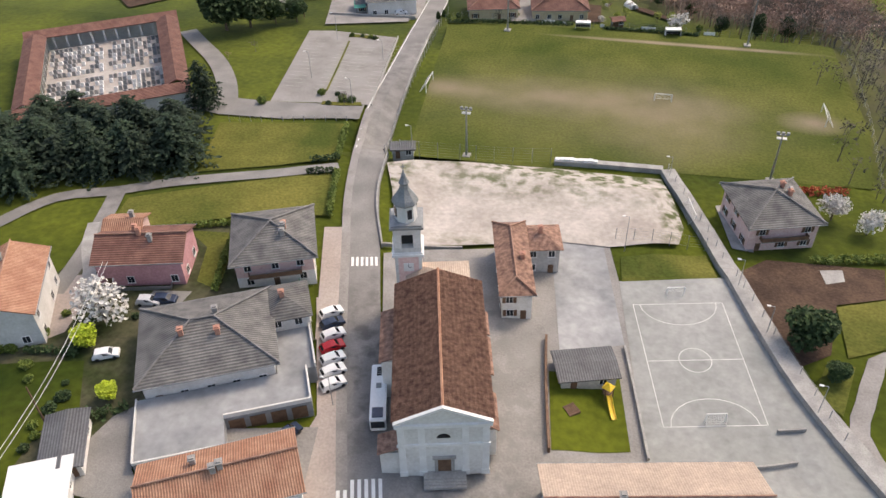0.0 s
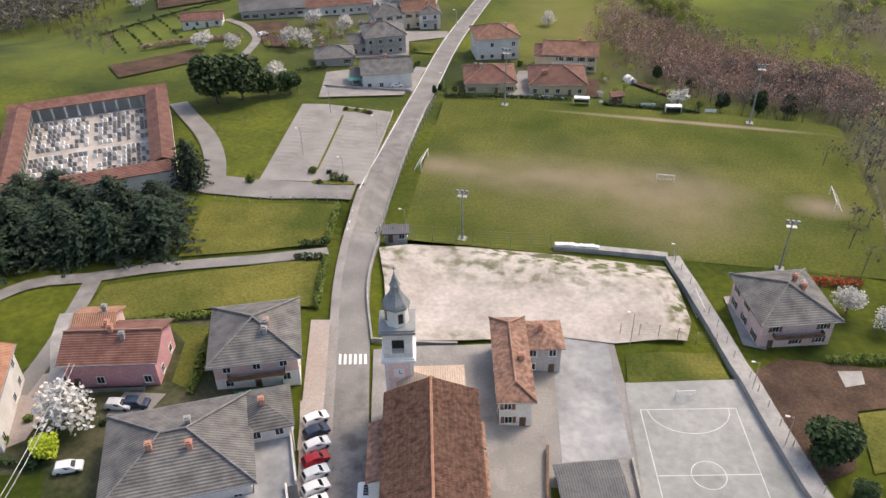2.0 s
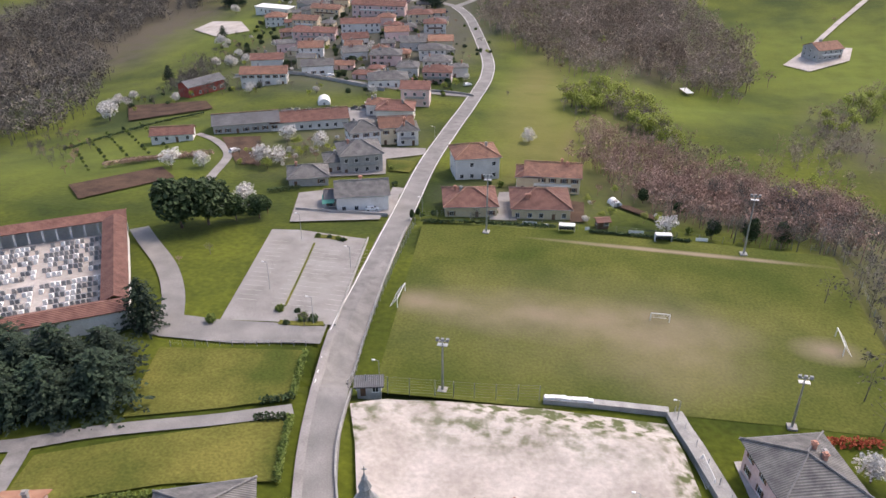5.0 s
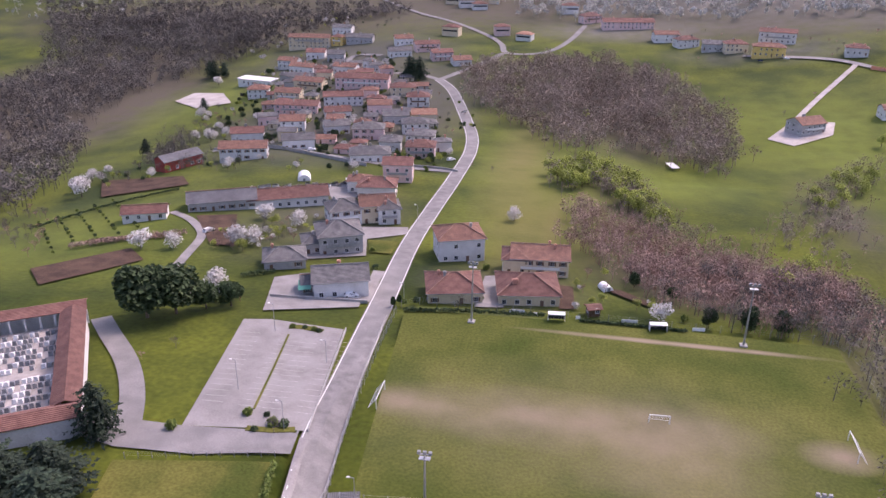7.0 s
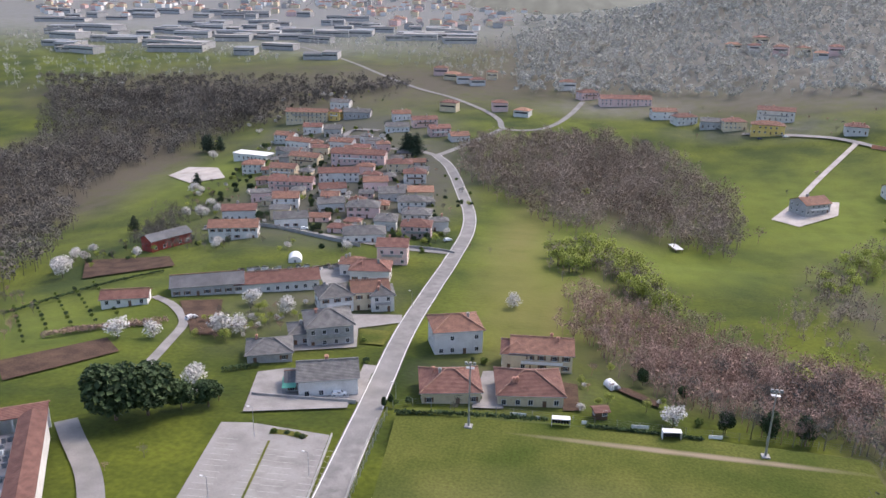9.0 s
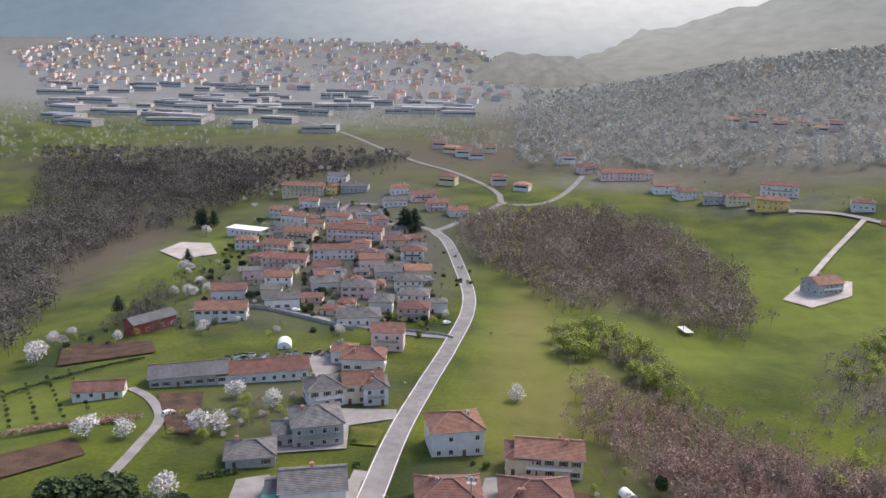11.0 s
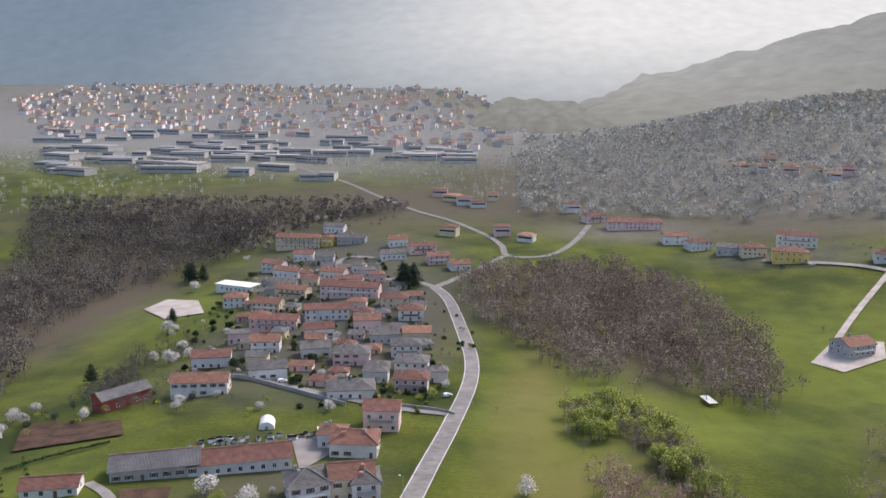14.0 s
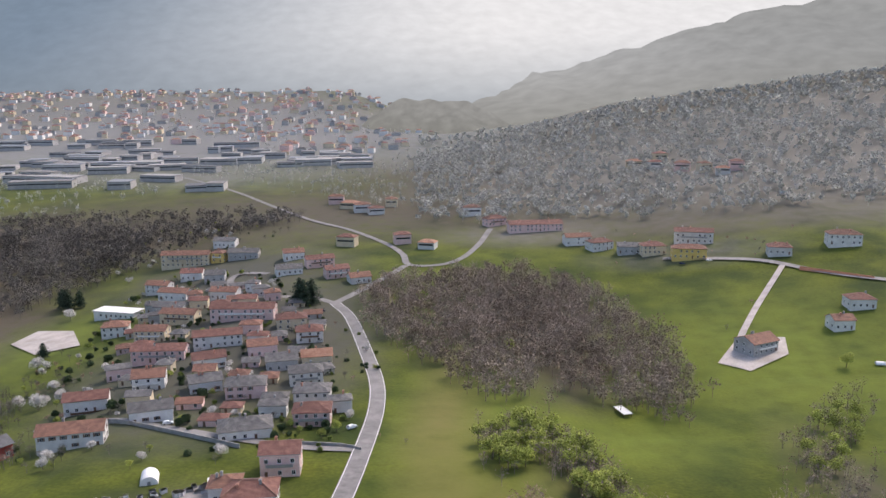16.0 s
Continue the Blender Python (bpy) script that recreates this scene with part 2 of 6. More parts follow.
wear_haze_tint(GRASS, (0.085, 0.072, 0.052), ((82, 205, 48, 44, 3.0), (50, 465, 78, 125, 3.4), (135, 130, 40, 90, 2.6), (54, 292, 22, 46, 1.6), (-345, 450, 120, 270, 4.0), (-340, 715, 270, 120, 2.6), (148, 300, 22, 80, 1.5), (-120, 800, 420, 170, 2.2), (200, 690, 260, 70, 1.6), (430, 1080, 700, 480, 6.0), (900, 1500, 1000, 700, 6.0)))
# Grey town ground in the valley, paled to paint in distance haze.
wear_haze_tint(GRASS, (0.17, 0.165, 0.15), ((-1100, 1750, 1600, 950, 3.2), (-330, 1010, 230, 130, 1.4)))
wear_haze_tint(GRASS, (0.085, 0.08, 0.062), ((-95, 430, 85, 150, 2.8), (-150, 580, 110, 110, 2.0), (-60, 225, 45, 60, 1.3), (20, 175, 32, 26, 1.4)))
wear_haze_tint(GRASS, (0.16, 0.13, 0.045), ((18, 250, 14, 110, 1.0), (6, 330, 12, 60, 1.2), (30, 240, 5, 80, 1.6)))
# Far slope, hamlet and town ground in pale grey that also paints in haze.
wear_haze_tint(GRASS, (0.17, 0.16, 0.14), ((420, 960, 520, 360, 4.0), (60, 690, 90, 50, 1.3), (170, 610, 90, 40, 1.0)))
wear_haze_tint(GRASS, (0.19, 0.19, 0.185), ((-560, 1500, 900, 560, 3.0),))
wear_haze_tint(GRASS, (0.075, 0.075, 0.06), ((-105, 430, 85, 160, 2.8), (-150, 600, 90, 70, 1.8)))
wear_haze_tint(GRASS, (0.13, 0.165, 0.022), ((20, 320, 48, 150, 1.5), (170, 430, 110, 150, 1.5), (85, 330, 50, 40, 1.4), (-215, 470, 60, 90, 1.2), (-130, 190, 60, 70, 1.0)))
wear_haze_tint(GRASS, (0.16, 0.14, 0.045), ((10, 330, 22, 120, 1.3), (30, 240, 40, 60, 0.9)))


# ---- builders ----
def part(name, bm, material, parent=None, label=""):
    me = bpy.data.meshes.new(name)
    bm.to_mesh(me)
    bm.free()
    me.materials.append(material)
    ob = new(name, me)
    if parent is not None:
        ob.parent = parent
    if label:
        tagged(ob, label)
    return ob


def shared(name, me, parent, m):
    ob = new(name, me)
    ob.parent = parent
    ob.matrix_basis = m
    return ob


def thing(name, x, y, yaw, label, category, group="", z=None, kind=""):
    ob = new(name)
    ob.matrix_basis = pose(x, y, float(land(x, y)) if z is None else z, 0, 0, yaw)
    return tagged(ob, label, category, group, kind)


def box(bm, x0, x1, y0, y1, z0, z1):
    v = [bm.verts.new((x, y, z)) for z in (z0, z1) for x, y in ((x0, y0), (x1, y0), (x1, y1), (x0, y1))]
    for q in ((3, 2, 1, 0), (4, 5, 6, 7), (0, 1, 5, 4), (1, 2, 6, 5), (2, 3, 7, 6), (3, 0, 4, 7)):
        bm.faces.new([v[i] for i in q])


def boxes(*bb):
    bm = bmesh.new()
    for b in bb:
        box(bm, *b)
    return bm


def tube(bm, a, b, r0, r1, sides=6):
    a, b = Vector(a), Vector(b)
    q = (b - a).to_track_quat("Z", "Y")
    ring = []
    for p, r in ((a, r0), (b, r1)):
        ring.append([bm.verts.new(p + q @ Vector((r * math.cos(6.2832 * i / sides), r * math.sin(6.2832 * i / sides), 0))) for i in range(sides)])
    for i in range(sides):
        j = (i + 1) % sides
        bm.faces.new((ring[0][i], ring[0][j], ring[1][j], ring[1][i]))
    bm.faces.new(ring[1])
    bm.faces.new(ring[0][::-1])


def mesh_of(name, bm, material):
    me = bpy.data.meshes.new(name)
    bm.to_mesh(me)
    bm.free()
    me.materials.append(material)
    return me


def setting(name, bm, material, label, category, kind="structure"):
    return tagged(part(name, bm, material), label, category, kind=kind)


def drape(name, outline, material, lift, label, category, kind="structure", step=3.0):
    """A flat-lying surface with the given outline, following the ground, a little above it."""
    bm = bmesh.new()
    f = bm.faces.new([bm.verts.new((x, y, 0)) for x, y in outline])
    bmesh.ops.triangulate(bm, faces=[f])
    for _ in range(7):
        long_edges = [e for e in bm.edges if e.calc_length() > step]
        if not long_edges or len(bm.faces) > 9000:
            break
        bmesh.ops.subdivide_edges(bm, edges=long_edges, cuts=1)
        bmesh.ops.triangulate(bm, faces=[q for q in bm.faces if len(q.verts) > 3])
    for v in bm.verts:
        v.co.z = float(land(v.co.x, v.co.y)) + lift
    bmesh.ops.recalc_face_normals(bm, faces=bm.faces)
    if bm.faces and sum(q.normal.z for q in bm.faces) < 0:
        bmesh.ops.reverse_faces(bm, faces=bm.faces)
    return setting(name, bm, material, label, category, kind)


def curve_points(points, step=3.0):
    """Smooth points along a Catmull-Rom line."""
    pts = [Vector((*p, 0)) for p in points]
    pts = [2 * pts[0] - pts[1], *pts, 2 * pts[-1] - pts[-2]]
    out = []
    for a, b, c, d in zip(pts, pts[1:], pts[2:], pts[3:]):
        n = max(2, int((c - b).length / step))
        for i in range(n):
            t = i / n
            out.append(0.5 * (2 * b + (c - a) * t + (2 * a - 5 * b + 4 * c - d) * t * t + (3 * b - a - 3 * c + d) * t ** 3))
    return out + [pts[-2]]


def ribbon(bm, points, left, right, lift, thick=0.0):
    line = curve_points(points)
    rows = []
    for i, p in enumerate(line):
        d = (line[min(i + 1, len(line) - 1)] - line[max(i - 1, 0)]).normalized()
        nrm = Vector((-d.y, d.x, 0))
        a, b = p + nrm * left, p - nrm * right
        rows.append([bm.verts.new((q.x, q.y, float(land(q.x, q.y)) + lift)) for q in (a, (a + b) / 2, b)])
    for r, s in zip(rows, rows[1:]):
        for i in (0, 1):
            bm.faces.new((r[i], r[i + 1], s[i + 1], s[i]))
    if thick:
        bmesh.ops.solidify(bm, geom=bm.faces[:], thickness=-thick)
    bmesh.ops.recalc_face_normals(bm, faces=bm.faces)


def strip(name, points, left, right, material, lift, label, category, kind="structure"):
    bm = bmesh.new()
    ribbon(bm, points, left, right, lift)
    if sum(q.normal.z for q in bm.faces) < 0:
        bmesh.ops.reverse_faces(bm, faces=bm.faces)
    return setting(name, bm, material, label, category, kind)


def low_wall(name, points, height, width, material, label, category="wall"):
    """A wall that follows the ground along a line."""
    bm = bmesh.new()
    line = curve_points(points, 4)
    rows = []
    for i, p in enumerate(line):
        d = (line[min(i + 1, len(line) - 1)] - line[max(i - 1, 0)]).normalized()
        nrm = Vector((-d.y, d.x, 0)) * width / 2
        z = float(land(p.x, p.y))
        rows.append([bm.verts.new((q.x, q.y, zz)) for q, zz in ((p + nrm, z - 0.4), (p + nrm, z + height), (p - nrm, z + height), (p - nrm, z - 0.4))])
    for r, s in zip(rows, rows[1:]):
        for i in (0, 1, 2):
            bm.faces.new((r[i], r[i + 1], s[i + 1], s[i]))
    bm.faces.new(rows[0])
    bm.faces.new(rows[-1][::-1])
    bmesh.ops.recalc_face_normals(bm, faces=bm.faces)
    return setting(name, bm, material, label, category)


def roof_mesh(w, d, h, rise, kind, over=0.6, thick=0.22):
    """Roof solid over a w by d plan, eaves at height h: hip, gable (ridge along x), gable_y or flat."""
    x, y = w / 2 + over, d / 2 + over
    bm = bmesh.new()
    if kind == "flat":
        box(bm, -x, x, -y, y, h, h + 0.3)
        return bm
    if kind == "hip":
        k = max(x - y, 0), max(y - x, 0)
        r0, r1 = (-k[0], -k[1]), (k[0], k[1])
        if k == (0, 0):
            r1 = (0.05, 0)
    elif kind == "gable":
        r0, r1 = (-x, 0), (x, 0)
    else:
        r0, r1 = (0, -y), (0, y)
    c = [bm.verts.new((*p, h)) for p in ((-x, -y), (x, -y), (x, y), (-x, y))]
    a, b = bm.verts.new((*r0, h + rise)), bm.verts.new((*r1, h + rise))
    if r1[0] - r0[0] >= r1[1] - r0[1]:
        fs = [(c[0], c[1], b, a), (c[2], c[3], a, b), (c[1], c[2], b), (c[3], c[0], a)]
    else:
        fs = [(c[1], c[2], b, a), (c[3], c[0], a, b), (c[0], c[1], a), (c[2], c[3], b)]
    made = [bm.faces.new(f) for f in fs]
    if kind.startswith("gable"):
        for f in made[2:]:
            bm.faces.remove(f)
        made = made[:2]
    bmesh.ops.recalc_face_normals(bm, faces=bm.faces)
    if sum(f.normal.z for f in bm.faces) < 0:
        bmesh.ops.reverse_faces(bm, faces=bm.faces)
    bmesh.ops.solidify(bm, geom=bm.faces[:], thickness=thick)
    return bm


def window_mesh(w=1.1, h=1.35):
    bm = bmesh.new()
    box(bm, -w / 2, w / 2, -0.04, 0.05, 0, h)
    return bm


PANE = mesh_of("pane", window_mesh(), GLASS)
FRAME = mesh_of("frame", boxes((-0.65, -0.55, -0.07, 0.06, -0.08, 1.43), (0.55, 0.65, -0.07, 0.06, -0.08, 1.43), (-0.55, 0.55, -0.07, 0.06, 1.35, 1.43), (-0.72, 0.72, -0.16, 0.06, -0.12, 0), (-0.03, 0.03, -0.06, 0.06, 0, 1.35)), PAINT)
SHUT = mesh_of("shutter", boxes((-0.28, 0.28, -0.1, -0.02, 0, 1.35), (-0.24, 0.24, -0.12, -0.1, 0.1, 0.62), (-0.24, 0.24, -0.12, -0.1, 0.72, 1.25)), WOOD)
SHUTG = mesh_of("shutter", boxes((-0.28, 0.28, -0.1, -0.02, 0, 1.35)), WALL_GREY)
DOOR = mesh_of("door", boxes((-0.5, 0.5, -0.06, 0.05, 0, 2.05), (-0.4, 0.4, -0.08, -0.06, 1.1, 1.9), (-0.4, 0.4, -0.08, -0.06, 0.15, 0.95)), WOOD)
CHIM = mesh_of("chimney", boxes((-0.35, 0.35, -0.35, 0.35, -1.0, 0.9), (-0.5, 0.5, -0.5, 0.5, 0.9, 1.02), (-0.3, 0.3, -0.3, 0.3, 1.02, 1.25)), CONCRETE)
CHIMR = mesh_of("chimney", boxes((-0.35, 0.35, -0.35, 0.35, -1.0, 0.9), (-0.5, 0.5, -0.5, 0.5, 0.9, 1.02), (-0.3, 0.3, -0.3, 0.3, 1.02, 1.25)), BRICK)


def add_window(parent, x, y, z, turn, shutters=None):
    w = shared("window", FRAME, parent, pose(x, y, z, 0, 0, turn))
    shared("pane", PANE, w, pose(0, 0, 0))
    if shutters is not None:
        shared("shutter", shutters, w, pose(-0.9, 0, 0))
        shared("shutter", shutters, w, pose(0.9, 0, 0))
    return w


HOUSES = []
CAP_GREY = mat("grey_ridge_tiles", (0.16, 0.157, 0.15), (0.26, 0.25, 0.24), 0.8, 0.9, 0.3, 6)
CAP_RED = mat("faded_ridge_tiles", (0.26, 0.14, 0.1), (0.4, 0.25, 0.18), 0.8, 0.9, 0.3, 6)


def house(x, y, yaw, w, d, h, wall, roof, kind, label, name="house", rise=None, shutters=None, balcony=False, chim=1, detail=2, group="village houses", base=None, over=0.6, z=None):
    """A house: plinth and walls, roof, windows on the storeys, door, chimneys, balconies."""
    ob = thing(name, x, y, yaw, label, "house", group, z)
    HOUSES.append((x, y, max(w, d)))
    lo = min(float(land(x + sx * w / 2, y + sy * d / 2)) for sx in (-1, 1) for sy in (-1, 1)) - ob.location.z - 0.6
    if z is not None:
        lo = -0.6
    rise = rise or 0.43 * min(w, d) / 2 + 0.3
    bm = bmesh.new()
    box(bm, -w / 2, w / 2, -d / 2, d / 2, min(lo, -0.3), h)
    if kind == "gable":
        for sx in (-1, 1):
            q = [bm.verts.new(p) for p in ((sx * w / 2, -d / 2, h), (sx * w / 2, d / 2, h), (sx * w / 2, 0, h + rise * 0.9))]
            bm.faces.new(q if sx > 0 else q[::-1])
    if kind == "gable_y":
        for sy in (-1, 1):
            q = [bm.verts.new(p) for p in ((-w / 2, sy * d / 2, h), (w / 2, sy * d / 2, h), (0, sy * d / 2, h + rise * 0.9))]
            bm.faces.new(q if sy < 0 else q[::-1])
    part("wall", bm, wall, ob)
    if base:
        part("plinth", boxes((-w / 2 - 0.03, w / 2 + 0.03, -d / 2 - 0.03, d / 2 + 0.03, min(lo, -0.3), 2.6)), base, ob)
    rf = part("roof", roof_mesh(w, d, h - 0.02, rise, kind, over), roof, ob)
    if kind != "flat" and detail > 1 and y < 260:
        X, Y, T = w / 2 + over, d / 2 + over, h + rise + 0.2
        if kind == "hip":
            k, q = max(X - Y, 0), max(Y - X, 0)
            runs = [((-k, -q, T), (k, q, T))] if k + q > 0.1 else []
            runs += [((sx * X, sy * Y, h + 0.2), (sx * k, sy * q, T)) for sx in (-1, 1) for sy in (-1, 1)]
        else:
            runs = [((-X, 0, T), (X, 0, T))] if kind == "gable" else [((0, -Y, T), (0, Y, T))]
        for p0, p1 in runs:
            bm = bmesh.new()
            tube(bm, p0, p1, 0.15, 0.15, 6)
            part("ridge_cap", bm, CAP_GREY if roof is TILE_GREY else CAP_RED, rf)
    if kind != "flat" and detail > 1:
        for y0 in (-d / 2 - over - 0.14, d / 2 + over + 0.02):
            part("gutter", boxes((-w / 2 - over - 0.12, w / 2 + over + 0.12, y0, y0 + 0.12, h - 0.2, h - 0.06)), LEAD, ob)
    storeys = max(1, int(h / 2.8))
    rnd = random.Random(int(x * 10) + int(y * 7))
    for s in range(storeys):
        zz = s * h / storeys + 0.95
        n = max(2, int(w / 3.4))
        door_at = rnd.randrange(n)
        for i in range(n):
            px = -w / 2 + w * (i + 0.5) / n + rnd.uniform(-0.2, 0.2)
            if s == 0 and i == door_at:
                shared("door", DOOR, ob, pose(px, -d / 2 - 0.02, 0.02))
            elif rnd.random() < 0.85:
                add_window(ob, px, -d / 2 - 0.03, zz, 0, shutters)
            if detail > 1 and rnd.random() < 0.7:
                add_window(ob, px, d / 2 + 0.03, zz, 180, shutters)
        for sx, turn in ((-1, -90), (1, 90)):
            m = max(1, int(d / 4.2))
            for i in range(m):
                if rnd.random() < 0.85:
                    add_window(ob, sx * (w / 2 + 0.03), -d / 2 + d * (i + 0.5) / m, zz, turn, shutters)
    if balcony:
        zz = h / storeys * (storeys - 1) - 0.1
        bw = w * 0.34
        bal = part("balcony", boxes((-bw, bw, -d / 2 - 1.3, -d / 2, zz, zz + 0.16)), CONCRETE, ob)
        part("railing", boxes((-bw, bw, -d / 2 - 1.3, -d / 2 - 1.25, zz + 0.16, zz + 1.05), (-bw, -bw + 0.05, -d / 2 - 1.25, -d / 2, zz + 0.16, zz + 1.05), (bw - 0.05, bw, -d / 2 - 1.25, -d / 2, zz + 0.16, zz + 1.05)), rnd.choice((WOOD, PAINT, STEEL)), bal)
    for i in range(chim if kind != "flat" else 0):
        px, py = rnd.uniform(-0.3, 0.3) * w, rnd.uniform(-0.25, 0.25) * d
        if kind == "gable_y":
            fall = abs(px) / (w / 2 + over)
        elif kind == "gable":
            fall = abs(py) / (d / 2 + over)
        else:
            fall = max(abs(py) / (d / 2 + over), (abs(px) - max(w - d, 0) / 2) / (min(w, d) / 2 + over))
        shared("chimney", rnd.choice((CHIM, CHIMR)), ob, pose(px, py, h + rise * (1 - max(0, fall)) + 0.2))
    return ob


# ---- plants ----
def leaf_cloud(bm, rnd, centre, radius, count, size, flat=1.0):
    """Many small leaf clumps (folded four-sided flakes) in an uneven ball."""
    for _ in range(count):
        while True:
            p = Vector((rnd.uniform(-1, 1), rnd.uniform(-1, 1), rnd.uniform(-1, 1)))
            if 0.25 < p.length < 1:
                break
        p = Vector((p.x * radius, p.y * radius, p.z * radius * flat)) + Vector(centre)
        s = size * rnd.uniform(0.6, 1.4)
        q = Euler((rnd.uniform(-0.9, 0.9), rnd.uniform(-0.9, 0.9), rnd.uniform(0, 6.3))).to_quaternion()
        v = [bm.verts.new(p + q @ Vector(c) * s) for c in ((-1, -0.6, 0), (0.2, -1, 0.25), (1, 0.2, 0), (0, 1, 0.3))]
        bm.faces.new((v[0], v[1], v[2]))
        bm.faces.new((v[0], v[2], v[3]))


def limbs(bm, rnd, base, height, radius, n=6, spread=0.5, sides=6):
    tips = []
    top = Vector(base) + Vector((rnd.uniform(-0.3, 0.3), rnd.uniform(-0.3, 0.3), height))
    tube(bm, base, top, radius, radius * 0.3, sides)
    for i in range(n):
        f = rnd.uniform(0.35, 0.95)
        a = i * 2.4 + rnd.uniform(-0.4, 0.4)
        p = Vector(base).lerp(top, f)
        ln = height * spread * (1.15 - f * 0.6) * rnd.uniform(0.7, 1.2)
        t = p + Vector((math.cos(a) * ln * 0.75, math.sin(a) * ln * 0.75, ln * 0.65))
        tube(bm, p, t, radius * 0.4, radius * 0.1, 4)
        tips.append(t)
    return tips + [top]


def conifer_meshes(seed, height=14, width=6.4):
    """A cedar: straight tapered trunk and ragged, uneven tiers of boughs with many small needle sprays."""
    rnd = random.Random(seed)
    t = bmesh.new()
    tube(t, (0, 0, -0.5), (0, 0, height * 0.95), 0.4, 0.05, 8)
    bm = bmesh.new()
    z = height * 0.08
    while z < height:
        r = width * (1 - z / height) ** 0.55 * rnd.uniform(0.75, 1.12) + 0.25
        n = max(4, int(8 * r / width) + 3)
        for i in range(n):
            a = 6.2832 * i / n + rnd.uniform(-0.5, 0.5)
            ln = r * rnd.uniform(0.45, 1.2)
            lift = rnd.uniform(-0.25, 0.18)
            steps = max(2, int(ln / 0.42))
            for k in range(steps):
                f = (k + 1) / steps
                side = rnd.uniform(-0.5, 0.5) * (1.2 - f)
                p = Vector((math.cos(a) * ln * f - math.sin(a) * side, math.sin(a) * ln * f + math.cos(a) * side, z + lift * ln * f + 0.3 * math.sin(f * 3) + rnd.uniform(-0.3, 0.3)))
                for _ in range(2):
                    s = 0.42 * rnd.uniform(0.6, 1.4)
                    q = Euler((rnd.uniform(-0.9, 0.9), rnd.uniform(-0.5, 0.9), a + rnd.uniform(-1, 1))).to_quaternion()
                    o = p + Vector((rnd.uniform(-0.4, 0.4), rnd.uniform(-0.4, 0.4), rnd.uniform(-0.2, 0.2)))
                    v = [bm.verts.new(o + q @ Vector(c) * s) for c in ((-0.6, -0.55, 0), (0.9, -0.2, -0.15), (0.75, 0.35, -0.1), (-0.5, 0.6, 0.1))]
                    bm.faces.new((v[0], v[1], v[2]))
                    bm.faces.new((v[0], v[2], v[3]))
        z += height * 0.034
    return mesh_of("trunk", t, BARK), mesh_of("crown", bm, NEEDLE)


def broad_meshes(seed, height, width, leaf, count, size, trunk=0.25, material=BARK):
    rnd = random.Random(seed)
    t = bmesh.new()
    tips = limbs(t, rnd, (0, 0, -0.5), height * 0.75, trunk, 8, 0.5)
    for tip in list(tips):
        for _ in range(3):
            q = tip + Vector((rnd.uniform(-1, 1), rnd.uniform(-1, 1), rnd.uniform(0.1, 0.9))) * height * 0.14
            tube(t, tip, q, trunk * 0.1, trunk * 0.04, 3)
    bm = bmesh.new()
    for tip in tips:
        leaf_cloud(bm, rnd, tip, width * 0.34, count // len(tips), size, 0.8)
    return mesh_of("trunk", t, material), mesh_of("crown", bm, leaf)


def bare_meshes(seed, height, material):
    rnd = random.Random(seed)
    t = bmesh.new()
    tips = limbs(t, rnd, (0, 0, -0.5), height * 0.7, height * 0.018, 9, 0.5, 5)
    c = bmesh.new()
    for tip in tips:
        for _ in range(9):
            q = tip + Vector((rnd.uniform(-1, 1), rnd.uniform(-1, 1), rnd.uniform(-0.1, 1.1))) * height * 0.16
            tube(c, tip, q, 0.035, 0.015, 3)
            for _ in range(3):
                tube(c, tip.lerp(q, 0.6), q + Vector((rnd.uniform(-1, 1), rnd.uniform(-1, 1), rnd.uniform(0, 1))) * height * 0.07, 0.02, 0.01, 3)
    return mesh_of("trunk", t, material), mesh_of("crown", c, material)


CONIFERS = [conifer_meshes(s) for s in (1, 2, 3)]
ROUND = [broad_meshes(11, 9, 9, LEAF, 2600, 0.42, 0.3)]
BLOSSOMS = [broad_meshes(21, 5.5, 5.5, BLOSSOM, 800, 0.2, 0.15), broad_meshes(22, 4.8, 5, BLOSSOM, 600, 0.2, 0.14)]
BUDS = [broad_meshes(31, 9, 6.5, BUD, 700, 0.28, 0.18), broad_meshes(32, 8, 5.5, BUD, 520, 0.26, 0.16)]
LIMES = [broad_meshes(33, 4.2, 4.4, LIME, 900, 0.24, 0.14)]
BARES = [bare_meshes(41, 10, TWIG), bare_meshes(42, 9, TWIGRED), bare_meshes(43, 11, TWIG)]
SHRUBS = [broad_meshes(51, 1.7, 2.6, HEDGE, 320, 0.2, 0.06), broad_meshes(52, 1.5, 2.4, LEAF, 320, 0.2, 0.06)]


def tree(name, x, y, meshes, scale, label, turn=0, group="", zscale=1.0):
    ob = thing(name, x, y, turn, label, "tree" if "shrub" not in name else "shrub", group)
    ob.matrix_basis = ob.matrix_basis @ Matrix.Diagonal((scale, scale, scale * zscale, 1))
    for nm, me in zip(("trunk", "crown"), meshes):
        shared(nm, me, ob, Matrix())
    return ob


